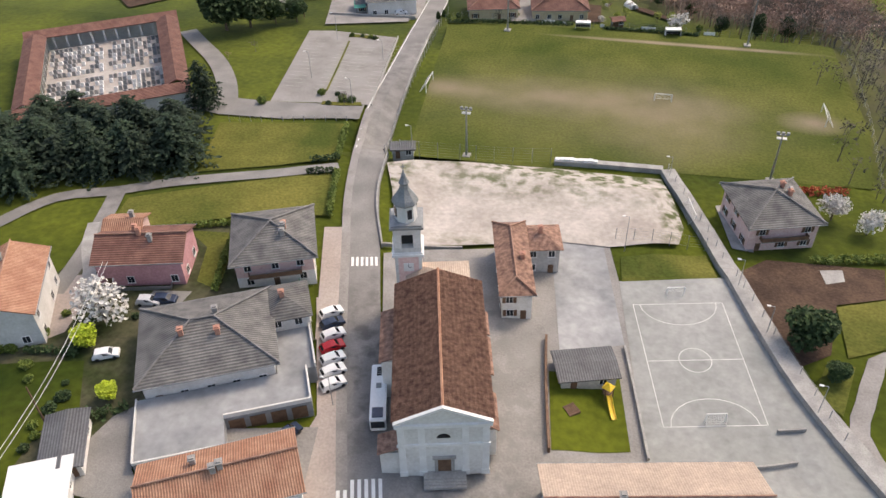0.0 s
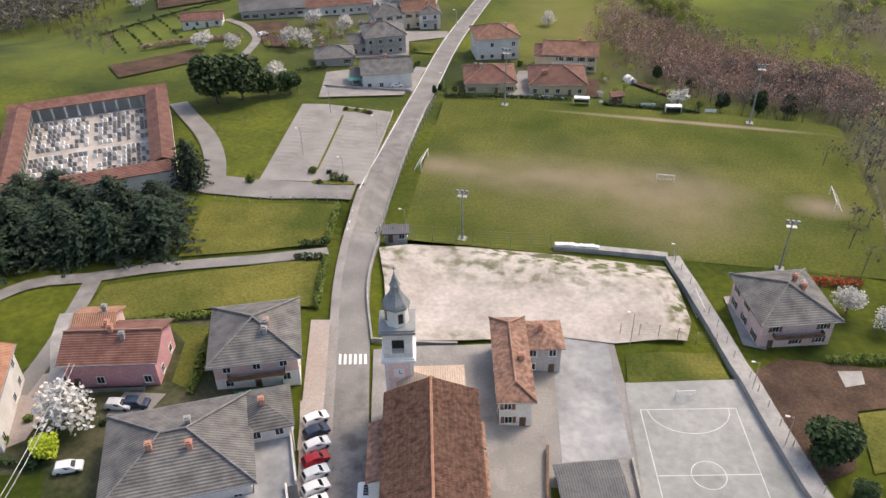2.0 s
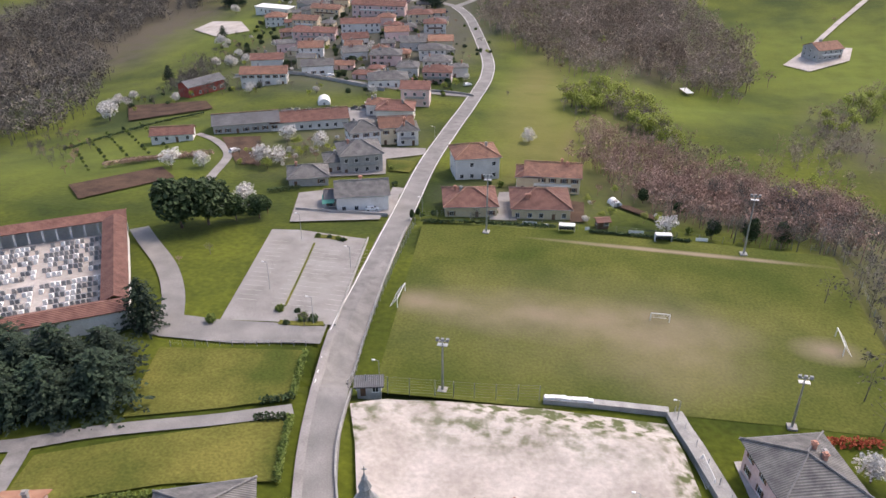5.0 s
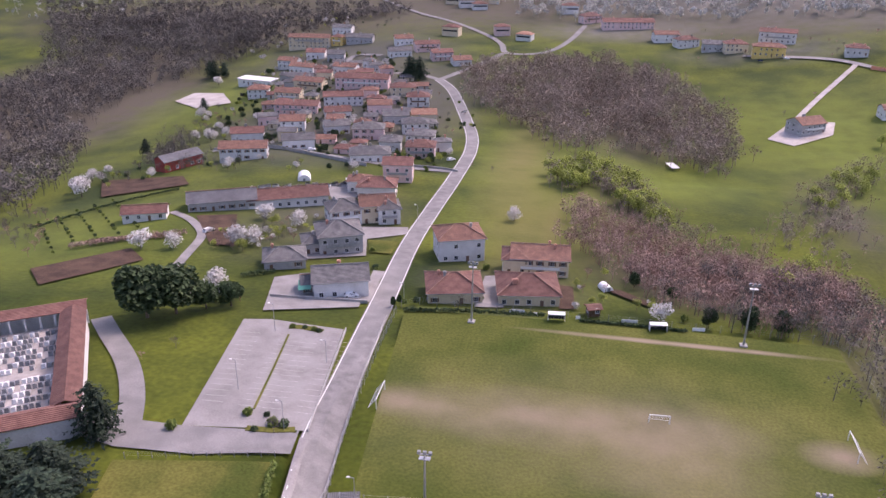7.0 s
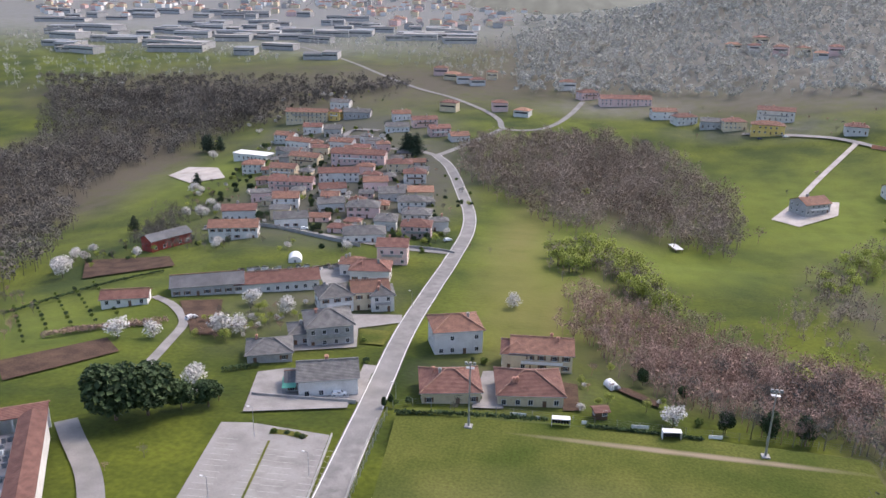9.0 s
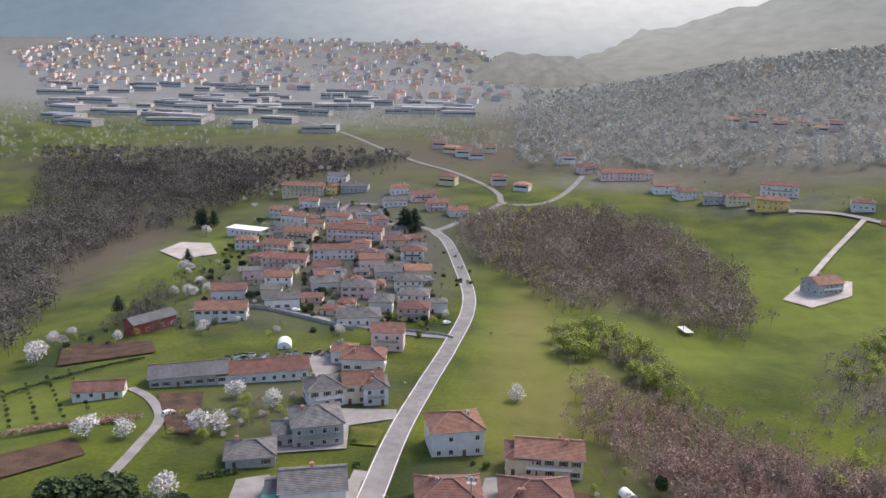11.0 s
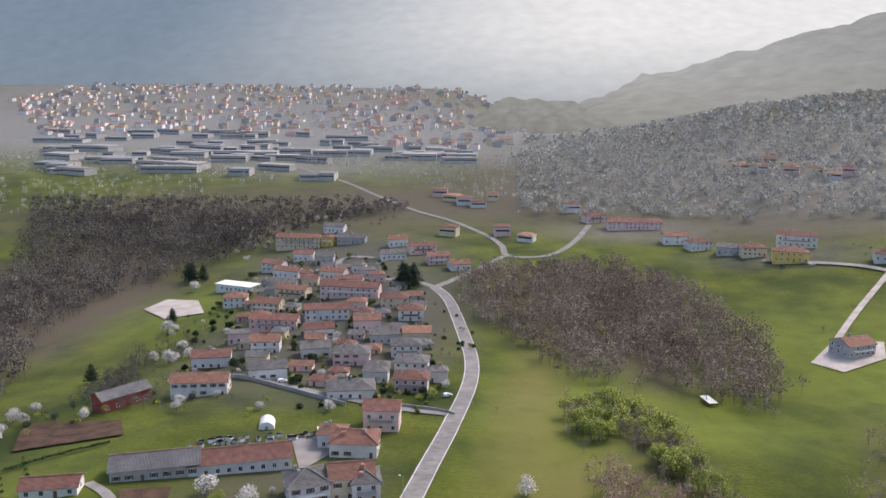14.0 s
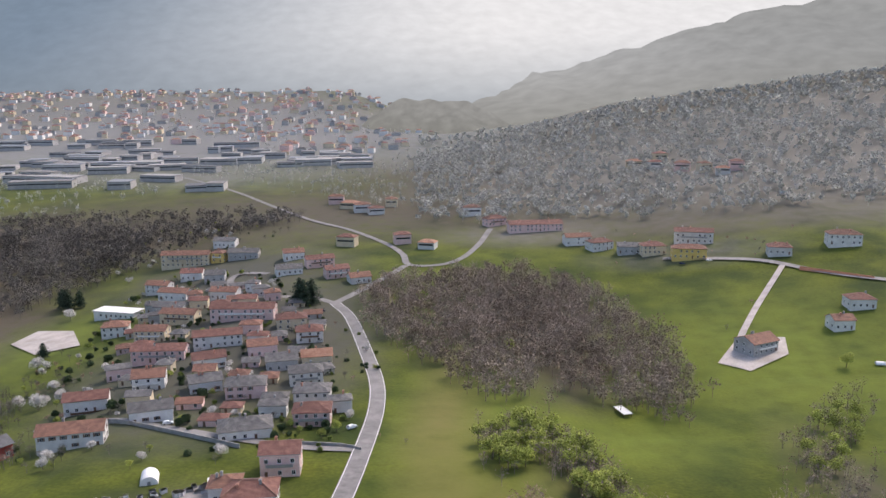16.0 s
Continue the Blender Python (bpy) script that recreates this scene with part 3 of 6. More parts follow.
def woods(name, spots, material, label, height=9.0, clumps=46, size=0.5):
    """A stand of bare trees, one object: tapered stems, rising limbs and a crown of many fine twig fans."""
    rng = np.random.default_rng(len(spots))
    V, F = [], []
    count = 0
    for x, y in spots:
        x, y = x + rng.normal() * 5, y + rng.normal() * 5
        z = float(land(x, y)) - 0.3
        h = height * rng.uniform(0.6, 1.25)
        cr = h * rng.uniform(0.28, 0.45)
        stem = np.array([[x - 0.016 * h, y, z], [x + 0.016 * h, y, z], [x, y - 0.016 * h, z], [x + rng.uniform(-0.05, 0.05) * h, y, z + h * 0.9]])
        V.append(stem)
        F.append(np.array([[0, 1, 3], [1, 2, 3], [2, 0, 3]]) + count)
        count += 4
        m = 7
        a = rng.uniform(0, 6.28, m)
        f = rng.uniform(0.3, 0.75, m)
        p0 = np.stack([np.full(m, x), np.full(m, y), z + h * f], 1)
        p1 = p0 + np.stack([np.cos(a) * cr, np.sin(a) * cr, h * rng.uniform(0.15, 0.35, m)], 1)
        tri = np.stack([p0 - [0.008 * h, 0, 0], p0 + [0.008 * h, 0.004 * h, 0], p1], 1).reshape(-1, 3)
        V.append(tri)
        F.append(np.arange(3 * m).reshape(-1, 3) + count)
        count += 3 * m
        d = rng.normal(size=(clumps, 3))
        d /= np.linalg.norm(d, axis=1)[:, None]
        c = np.array([x, y, z + h * 0.66]) + d * np.array([cr, cr, h * 0.32]) * rng.uniform(0.35, 1.05, clumps)[:, None]
        e = rng.normal(size=(clumps, 3, 3)) * size * 0.62
        q = np.stack([c + e[:, 0], c + e[:, 1], c + e[:, 2]], 1).reshape(-1, 3)
        V.append(q)
        F.append(np.arange(3 * clumps).reshape(-1, 3) + count)
        count += 3 * clumps
    me = bpy.data.meshes.new(name)
    me.from_pydata(np.concatenate(V).tolist(), [], np.concatenate(F).tolist())
    me.materials.append(material)
    return tagged(new(name, me), label, "woodland", kind="stuff")


def scatter(seed, n, outline, keep=None):
    """n random places inside an outline."""
    rnd = random.Random(seed)
    xs, ys = [p[0] for p in outline], [p[1] for p in outline]
    out = []
    while len(out) < n:
        x, y = rnd.uniform(min(xs), max(xs)), rnd.uniform(min(ys), max(ys))
        inside = False
        for (x1, y1), (x2, y2) in zip(outline, outline[1:] + outline[:1]):
            if (y1 > y) != (y2 > y) and x < (x2 - x1) * (y - y1) / (y2 - y1) + x1:
                inside = not inside
        if inside and (keep is None or keep(x, y)):
            out.append((x, y))
    return out


# ---- ground ----
def lines(lo, hi, fine, far_lo, far_hi):
    mid = list(np.arange(lo, hi + 0.1, fine))
    a, s = [], fine
    while (a[-1] if a else lo) > far_lo:
        s *= 1.22
        a.append((a[-1] if a else lo) - s)
    b, s = [], fine
    while (b[-1] if b else hi) < far_hi:
        s *= 1.1
        b.append((b[-1] if b else hi) + s)
    return np.array(a[::-1] + mid + b)


gx, gy = lines(-240, 270, 4.0, -4000, 4000), lines(-60, 640, 4.0, -2500, 4300)
GX, GY = np.meshgrid(gx, gy)
GZ = np.min([land(GX + a, GY + b) for a in (-3, 0, 3) for b in (-3, 0, 3)], axis=0) - 0.03
co = np.stack([GX, GY, GZ], -1).reshape(-1, 3)
nx = len(gx)
i0 = (np.arange(len(gy) - 1)[:, None] * nx + np.arange(nx - 1)[None]).ravel()
gm = bpy.data.meshes.new("ground")
gm.from_pydata(co.tolist(), [], np.stack([i0, i0 + 1, i0 + nx + 1, i0 + nx], 1).tolist())
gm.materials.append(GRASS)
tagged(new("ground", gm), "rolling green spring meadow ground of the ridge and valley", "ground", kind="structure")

# far distance: hill and mountains behind the valley, with painted, self-glowing haze
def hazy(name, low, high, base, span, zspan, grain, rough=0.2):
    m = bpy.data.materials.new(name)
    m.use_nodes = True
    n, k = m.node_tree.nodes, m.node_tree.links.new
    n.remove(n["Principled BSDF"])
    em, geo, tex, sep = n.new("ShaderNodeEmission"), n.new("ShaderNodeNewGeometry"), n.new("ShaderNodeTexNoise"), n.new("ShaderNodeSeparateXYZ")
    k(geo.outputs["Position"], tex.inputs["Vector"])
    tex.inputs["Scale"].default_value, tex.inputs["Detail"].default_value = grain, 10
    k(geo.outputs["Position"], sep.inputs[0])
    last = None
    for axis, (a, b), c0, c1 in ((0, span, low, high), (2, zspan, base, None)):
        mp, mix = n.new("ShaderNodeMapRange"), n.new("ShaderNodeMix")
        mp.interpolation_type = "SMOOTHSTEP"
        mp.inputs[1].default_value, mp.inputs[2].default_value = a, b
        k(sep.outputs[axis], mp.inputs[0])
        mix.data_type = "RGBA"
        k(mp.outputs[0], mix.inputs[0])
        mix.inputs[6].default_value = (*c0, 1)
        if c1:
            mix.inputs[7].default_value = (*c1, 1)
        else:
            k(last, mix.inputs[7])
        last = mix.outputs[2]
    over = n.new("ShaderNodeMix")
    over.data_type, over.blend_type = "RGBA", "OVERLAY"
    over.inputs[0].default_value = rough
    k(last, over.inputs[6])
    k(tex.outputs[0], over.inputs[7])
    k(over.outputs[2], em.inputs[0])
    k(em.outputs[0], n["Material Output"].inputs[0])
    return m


# Colour shifts along x paint the sun's glow in haze; lower slopes darker.
FARBLUE = hazy("mountain_painted_haze", (0.125, 0.165, 0.205), (0.5, 0.5, 0.48), (0.14, 0.17, 0.19), (-1500, 150), (-100, 330), 0.02, 0.14)
FARGREY = hazy("hill_painted_haze", (0.29, 0.295, 0.285), (0.2, 0.205, 0.195), (0.17, 0.17, 0.15), (-50, 800), (-30, 240), 0.02, 0.25)
FARKNOLL = hazy("knoll_painted_haze", (0.17, 0.17, 0.155), (0.19, 0.19, 0.175), (0.14, 0.14, 0.12), (-300, 100), (-20, 90), 0.05, 0.35)


def ridge_line(name, x0, x1, y0, slope, profile, material, label, base=-60, shear=0):
    bm = bmesh.new()
    n = 160
    rows = []
    for j in range(9):
        row = []
        for i in range(n + 1):
            x = x0 + (x1 - x0) * i / n
            top = profile(x) + 22 * noise.noise(Vector((x * 0.006, 3.1, 0))) + 9 * noise.noise(Vector((x * 0.03, 7.7, 0)))
            f = j / 8
            row.append(bm.verts.new((x + shear * (1 - f), y0 + slope * f + 25 * noise.noise(Vector((x * 0.01, f * 3, 1))), base + (top - base) * f)))
        rows.append(row)
    for r, s in zip(rows, rows[1:]):
        for i in range(n):
            bm.faces.new((r[i], r[i + 1], s[i + 1], s[i]))
    return setting(name, bm, material, label, "hills")


ridge_line("backdrop", -3900, 3900, 1900, 1500, lambda x: 640 + 0.09 * abs(x - 600), FARBLUE, "blue wooded mountains beyond the valley in painted glowing haze")
ridge_line("backdrop", -260, 3400, 1350, 1000, lambda x: 30 + 85 * smooth(-230, -10, x) + 0.26 * max(0, x), FARGREY, "grey wooded hill rising beside the valley in painted glowing haze", -30, 210)
ridge_line("backdrop", -420, 260, 1560, 160, lambda x: 20 + 75 * float(smooth(-260, -150, x) * (1 - smooth(-60, 140, x))), FARKNOLL, "low wooded knoll in the valley with painted glowing haze", -20, 0)

# roads and paved ground
ROAD = [(31, -60), (22.5, -22.4), (17, -6.4), (11.5, 10.1), (6.7, 25.6), (0.9, 43.9), (-3.4, 62.4), (-7.1, 82.6), (-9.0, 108), (-11.4, 140.5), (-13.8, 167.1), (-16.6, 204.3), (-17, 245.6), (-16.3, 290), (-18, 344.3), (-23.4, 382), (-35.8, 427.5), (-52.1, 479.4), (-66, 507)]
strip("road", ROAD, 3.6, 3.4, ASPHALT, 0.1, "grey worn asphalt village road along the ridge", "road")
strip("pavement", [(13.2, 4.5), (11.5, 10.1), (6.7, 25.6), (4.2, 33.6)], 7.2, -3.5, PINKPAVE, 0.12, "pinkish asphalt forecourt strip beside the road", "pavement")
strip("pavement", [(p[0] - 3.5, p[1] - 1) for p in ROAD[1:8]], 0.1, 1.5, PAVING, 0.16, "narrow concrete pavement beside the road", "pavement")
for k, (side, lo, hi) in enumerate(((3.2, 3, 19), (-3.1, 8, 19))):
    bm = bmesh.new()
    ribbon(bm, ROAD[lo:hi], side + 0.1, -side + 0.1, 0.125)
    if sum(q.normal.z for q in bm.faces) < 0:
        bmesh.ops.reverse_faces(bm, faces=bm.faces)
    setting("road_line", bm, PAINT, "white painted edge line on the road", "marking")
drape("square", [(16, -32), (60, -32), (60.5, -8), (53.5, 31), (50.5, 43), (41, 40), (19, 31), (10.5, 27), (16, 8), (24, -20)], PAVING, 0.07, "pale asphalt church square and yards", "pavement")
drape("square", [(3, 12), (9, 12), (18, -8), (24, -30), (10, -30), (12, -12)], PINKPAVE, 0.085, "pinkish asphalt parking strip beside the road", "pavement")
drape("square", [(45.1, 11), (55.4, 15.3), (49.5, 42.5), (40, 39.7)], YARD, 0.13, "grey concrete yard with stains", "pavement")
drape("gravel_field", [(1.8, 58.2), (7.8, 62), (22, 65.8), (37, 69), (60.4, 69.7), (65, 51), (64, 45), (51.3, 40.3), (41.6, 40), (28, 36), (17, 31.8), (10, 36.4), (6, 48)], GRAVEL, 0.3, "pale bare gravel field with weeds", "gravel")
drape("court_ground", [(53.5, 31), (72, 36), (87, 1), (93, -9), (92, -30), (60, -30), (60, -8)], COURT, 0.14, "grey green concrete sports court", "court")
drape("parking_ground", [(-44.2, 130), (-37, 131.5), (-17, 130), (-10.3, 84), (-34.9, 79.9)], PAVING, 0.11, "pale grey asphalt parking lot", "parking")
drape("lane", [(-12.5, 90), (-10.5, 76), (-28, 71.5), (-44, 70.5), (-60, 74), (-60, 80), (-47, 80), (-35, 80), (-12, 82.8)], ASPHALT, 0.08, "asphalt lane to the cemetery", "road")
strip("lane", [(-44, 75), (-51, 88.7), (-60.5, 102), (-73, 114.7), (-80, 122)], 2.6, 2.6, ASPHALT, 0.13, "curving asphalt cemetery path", "road")
strip("lane", [(-7.6, 53.6), (-18, 47.8), (-29, 43.3), (-39.5, 38.7), (-49, 33.2), (-59, 28.3), (-66, 15)], 1.7, 1.7, ASPHALT, 0.1, "narrow grey driveway between lawns", "road")
strip("lane", [(-48, 33.4), (-45.5, 25.2), (-42.7, 14), (-41, 2)], 1.7, 1.7, ASPHALT, 0.13, "grey side driveway", "road")
strip("lane", [(-80, 155), (-84, 175), (-89, 194.7), (-101, 209.3), (-112, 216)], 1.6, 1.6, PAVING, 0.08, "pale farm track", "road")
strip("lane", [(-66, 507), (-85, 520), (-110, 520), (-122, 523), (-138, 542), (-152, 572), (-148, 588), (-127, 580)], 2.6, 2.6, ASPHALT, 0.12, "village street with a turning loop", "road")
strip("lane", [(-18, 300), (-45, 303), (-90, 318), (-125, 330), (-150, 326)], 2.2, 2.2, ASPHALT, 0.12, "asphalt village lane", "road")
strip("lane", [(-66, 507), (-45, 560), (-32, 598)], 2.6, 2.6, ASPHALT, 0.14, "village street", "road")
strip("road", [(-385, 1045), (-271, 928), (-193, 832), (-130, 754), (-92, 716), (-57, 669), (-38, 631), (-30, 600), (-10, 598), (6, 614), (19, 655), (29, 711)], 2.4, 2.4, ASPHALT, 0.3, "winding pale valley road", "road")
strip("road", [(150, 600), (178, 591), (205, 580), (221, 567), (244, 541), (270, 520)], 2.5, 2.5, PAVING, 0.2, "pale hamlet road", "road")
strip("lane", [(220, 565), (184, 502), (160, 455), (148, 425)], 1.8, 1.8, GRAVEL, 0.12, "white gravel drive to the building site", "road")
drape("yard", [(140, 424), (152, 412), (176, 430), (182, 452), (160, 458)], GRAVEL, 0.16, "bare gravel building site", "yard")
drape("yard", [(-253, 476), (-250, 500), (-222, 490), (-200, 456), (-222, 448)], GRAVEL, 0.2, "white bare excavation site", "yard")
drape("yard", [(-44, 148), (-15.5, 150), (-18, 170), (-33, 168)], PAVING, 0.05, "paved yards beside the houses", "yard")
drape("yard", [(-45, -32), (-12, -32), (-2, 14), (-16, 30), (-42, 16), (-48, -10)], mat("garden_ground", (0.025, 0.038, 0.01), (0.11, 0.1, 0.065), 0.12, 0.95, 0.4, 10), 0.05, "patchy gardens and drives round the houses", "yard")
drape("yard", [(-43, 5.5), (-37.2, 8.6), (-34.6, 2.4), (-33.5, -6), (-35.3, -8), (-39, -4)], PINKPAVE, 0.12, "pinkish paved drive beside the off-white house", "yard")
strip("lane", [(-35.4, 2.8), (-38.6, 9), (-43.2, 15.5), (-46, 22)], 1.2, 1.2, CONCRETE, 0.15, "pale concrete drive ramp", "road")
drape("yard", [(-17.5, -33), (-3, -33), (-8.8, -27.5), (-14, -17.5), (-16, -20), (-17.5, -26)], ASPHALT, 0.14, "cracked grey asphalt drive beside the garage", "yard")
drape("yard", [(-24.5, 1.2), (-18.5, 2.5), (-17.8, 7.5), (-24.5, 6.4)], ASPHALT, 0.14, "small asphalt forecourt under the rose house", "yard")
drape("yard", [(-3, -33), (16, -33), (13, -14), (1, -17.6), (-8, -27)], PAVING, 0.12, "grey paved court below the terrace", "yard")
drape("lawn", [(-46, -14), (-38.9, -14.5), (-31.8, -12.3), (-26.6, -11.1), (-21.4, -20.4), (-25, -25), (-24.5, -34), (-46, -34)], GRASS, 0.12, "dark rough orchard grass", "grass")
drape("lawn", [(-18.3, 10.2), (-13.6, 8.8), (-15.5, 17), (-19, 24.5), (-27, 23.5), (-21, 19.5)], LAWN, 0.13, "small garden lawn between hedges", "grass")
drape("yard", [(-48.9, 162.0), (-41.8, 166.9), (-34.0, 147.2), (-19.3, 152.6), (-17.2, 175.1), (-21.9, 175.3), (-17.7, 145.6), (-41.7, 136.5)], PAVING, 0.12, "pale paved yard round the grey-roofed house", "yard")
drape("yard", [(-67.9, 264.4), (-59.1, 272.1), (-49.5, 254.4), (-55.2, 239.1)], PAVING, 0.12, "pale concrete yard beside the barns", "yard")
drape("yard", [(-45.6, 179.6), (-27.9, 187.9), (-32.3, 204.3), (-19.7, 213.2), (-21.4, 220.4), (-41.9, 216.0), (-53.0, 198.6)], PAVING, 0.12, "grey paved court between houses", "yard")
drape("lawn", [(-31.7, 203.7), (-21.1, 204.5), (-20.5, 191.7), (-27.8, 191.3)], LAWN, 0.16, "small kerbed lawn beside the road", "grass")
drape("yard", [(12.5, 179.1), (17.8, 181.5), (21.0, 155.9), (13.0, 154.3)], PAVING, 0.12, "paved drive between the red-roofed houses", "yard")
drape("field", [(35.5, 177.3), (39.5, 176.9), (40.4, 159.9), (36.2, 158.8)], SOIL, 0.12, "bare garden soil beside the house", "field")
drape("field", [(49.0, 179.1), (53.5, 178.8), (62.9, 170.8), (61.4, 167.7), (51.1, 175.8)], SOIL, 0.12, "narrow dug vegetable bed", "field")
drape("yard", [(71.5, 62), (76, 63.5), (78, 46.5), (74, 47)], CONCRETE, 0.12, "pale concrete patio beside the villa", "yard")
drape("pitch_turf", [(-4, 143), (60, 146.5), (105, 145), (108, 100), (104, 75), (60, 73), (3.5, 65)], TURF, 0.06, "worn green football pitch turf", "grass")
drape("lawn", [(-41.7, 66.5), (-12.6, 72.5), (-9, 56.3), (-20, 50.5), (-36, 44)], LAWN, 0.1, "mown lawn with yellowish patches", "grass")
drape("lawn", [(-44.5, 31.5), (-30, 39.5), (-18, 45.5), (-7.4, 51), (-3, 35.5), (-20, 30), (-42, 19)], LAWN, 0.11, "mown lawn above the driveway", "grass")
drape("lawn", [(53.3, 38), (69.2, 43.5), (70.8, 35.6), (54, 31)], LAWN, 0.16, "fenced square of grass behind the court", "grass")
drape("lawn", [(44, 6), (55, 8), (57.5, -6), (46.3, -9)], GRASS, 0.16, "playground grass plot", "grass")
drape("field", [(-178, 271), (-137, 271), (-126, 256), (-160, 243)], SOIL, 0.12, "tilled brown field strips", "field")
drape("field", [(-122, 150), (-104, 175), (-94, 166), (-110, 138)], SOIL, 0.12, "tilled brown garden field", "field")
drape("field", [(-101, 214), (-87, 219), (-73, 186), (-81, 185)], SOIL, 0.12, "reddish tilled plot", "field")
drape("field", [(74.5, 39), (80, 44.5), (101, 46), (99.5, 37), (90.8, 33.4), (88, 20), (82, 15.5)], SOIL, 0.1, "dark bare garden soil", "field")
drape("lawn", [(90.7, 32.8), (99.5, 36.7), (112, 38), (110, 24), (97.5, 23.5), (90.6, 19.8)], LAWN, 0.12, "garden lawn beside the grey path", "grass")
drape("lawn", [(87.4, 18.6), (91.4, 18), (88, 7), (84.3, 11)], LAWN, 0.12, "small garden lawn behind the wall", "grass")
strip("lane", [(112, 24), (97, 21.2), (94, 17.2), (91.5, 10), (89.8, 4), (92.5, -4), (97, -10)], 1.4, 1.4, PAVING, 0.14, "grey garden path", "road")
drape("yard", [(89.3, 43.2), (93.4, 44.2), (93.3, 40.7), (89.9, 39.1)], CONCRETE, 0.16, "small pale concrete slab in the garden", "yard")

# markings
def marks(name, quads, material, lift, label):
    bm = bmesh.new()
    for q in quads:
        bm.faces.new([bm.verts.new((x, y, float(land(x, y)) + lift)) for x, y in q])
    bmesh.ops.recalc_face_normals(bm, faces=bm.faces)
    if sum(f.normal.z for f in bm.faces) < 0:
        bmesh.ops.reverse_faces(bm, faces=bm.faces)
    return setting(name, bm, material, label, "marking")


def bar(x, y, ang, ln, wd):
    c, s = math.cos(ang), math.sin(ang)
    return [(x + c * a - s * b, y + s * a + c * b) for a, b in ((-ln / 2, -wd / 2), (ln / 2, -wd / 2), (ln / 2, wd / 2), (-ln / 2, wd / 2))]


za = radians(18)
for i in range(6):
    marks("zebra_stripe", [bar(5.9 + 0.86 * i * math.cos(za), 22.8 + 0.86 * i * math.sin(za), za + math.pi / 2, 2.6, 0.45)], PAINT, 0.135, "white zebra crossing stripe")
for i in range(7):
    marks("zebra_stripe", [bar(19.2 + 0.95 * i * math.cos(za), -23.3 + 0.95 * i * math.sin(za), za + math.pi / 2, 3.2, 0.5)], PAINT, 0.135, "white zebra crossing stripe")
ca = math.atan2(28.99 - 25.3, 71.38 - 56.25)


def court(u, v):
    """Place on the court: u along its width from the far left corner, v towards the near end, in metres."""
    e1, e2 = Vector((0.9715, 0.237)), Vector((0.2186, -0.9758))
    return tuple(Vector((56.25, 25.3)) + e1 * u + e2 * v)


def court_line(pts, wd=0.12):
    out = []
    for a, b in zip(pts, pts[1:]):
        a, b = Vector(court(*a)), Vector(court(*b))
        d = (b - a).normalized()
        nrm = Vector((-d.y, d.x)) * wd / 2
        out.append([tuple(a + nrm), tuple(b + nrm), tuple(b - nrm), tuple(a - nrm)])
    return out


ring = [(7.75 + 2.6 * math.cos(i * 0.2618), 13.2 + 2.6 * math.sin(i * 0.2618)) for i in range(25)]
arc1 = [(7.75 + 6.6 * math.cos(i * 0.2618), 5.2 * math.sin(i * 0.2618)) for i in range(13)]
arc2 = [(7.75 + 6.6 * math.cos(i * 0.2618), 26.4 - 5.2 * math.sin(i * 0.2618)) for i in range(13)]
for pts in ([(0, 0), (15.5, 0), (15.5, 26.4), (0, 26.4), (0, 0)], [(0, 13.2), (15.5, 13.2)], ring, arc1, arc2):
    marks("court_line", court_line(pts), FADED, 0.155, "white court line")
for i in range(17):
    y = 90 + i * 2.35
    for x0, ln, nm in ((-33.2 - (y - 80) * 0.17, 4.6, 0), (-25.2 - (y - 80) * 0.12, 4.6, 1), (-20.3 - (y - 80) * 0.11, 4.6, 1), (-13.6 - (y - 80) * 0.09, 4.2, 0)):
        if (nm and y > 121) or y > 125:
            continue
        marks("bay_line", [bar(x0 + 1.6, y, radians(4), ln, 0.12)], FAINT, 0.14, "white parking bay line")

# ---- church ----
church = thing("church", 32.6, -17.2, 15, "white plastered church with an old clay-tiled roof", "church", z=6.3)
W, L, HE, RI = 12.2, 27.0, 10.6, 2.9
bm = bmesh.new()
box(bm, -W / 2, W / 2, 0.5, L, -0.6, HE)
part("nave_wall", bm, WALL_WHITE, church)
bm = bmesh.new()
n = 60
for sx in (-1, 1):
    rows = []
    for j in range(25):
        f = j / 24
        row = []
        for i in range(3 * n + 1):
            yy = 0.2 + (L - 0.2) * i / (3 * n)
            lift = 0.09 * math.sin(6.2832 * i / 3) + 0.035 * (j % 2)
            row.append(bm.verts.new((sx * (W / 2 + 0.7) * (1 - f), yy, HE + RI * f + lift + 0.25)))
        rows.append(row)
    for r, s in zip(rows, rows[1:]):
        for i in range(3 * n):
            bm.faces.new((r[i], r[i + 1], s[i + 1], s[i]) if sx > 0 else (r[i + 1], r[i], s[i], s[i + 1]))
bmesh.ops.solidify(bm, geom=bm.faces[:], thickness=0.18)
part("nave_roof", bm, TILE_OLD, church, "weathered clay tile roof in long courses")
bm = bmesh.new()
tube(bm, (0, 0.1, HE + RI + 0.3), (0, L, HE + RI + 0.3), 0.2, 0.2, 8)
part("ridge_cap", bm, TILE_ORANGE, church)
bm = bmesh.new()
for q in ([(-W / 2, 0, -0.6), (W / 2, 0, -0.6), (W / 2, 0, HE), (0, 0, HE + RI + 0.1), (-W / 2, 0, HE)],):
    v0 = [bm.verts.new(p) for p in q]
    f = bm.faces.new(v0)
    r = bmesh.ops.extrude_face_region(bm, geom=[f])
    for v in r["geom"]:
        if isinstance(v, bmesh.types.BMVert):
            v.co.y += 0.5
bmesh.ops.recalc_face_normals(bm, faces=bm.faces)
facade = part("facade", bm, WALL_WHITE, church)
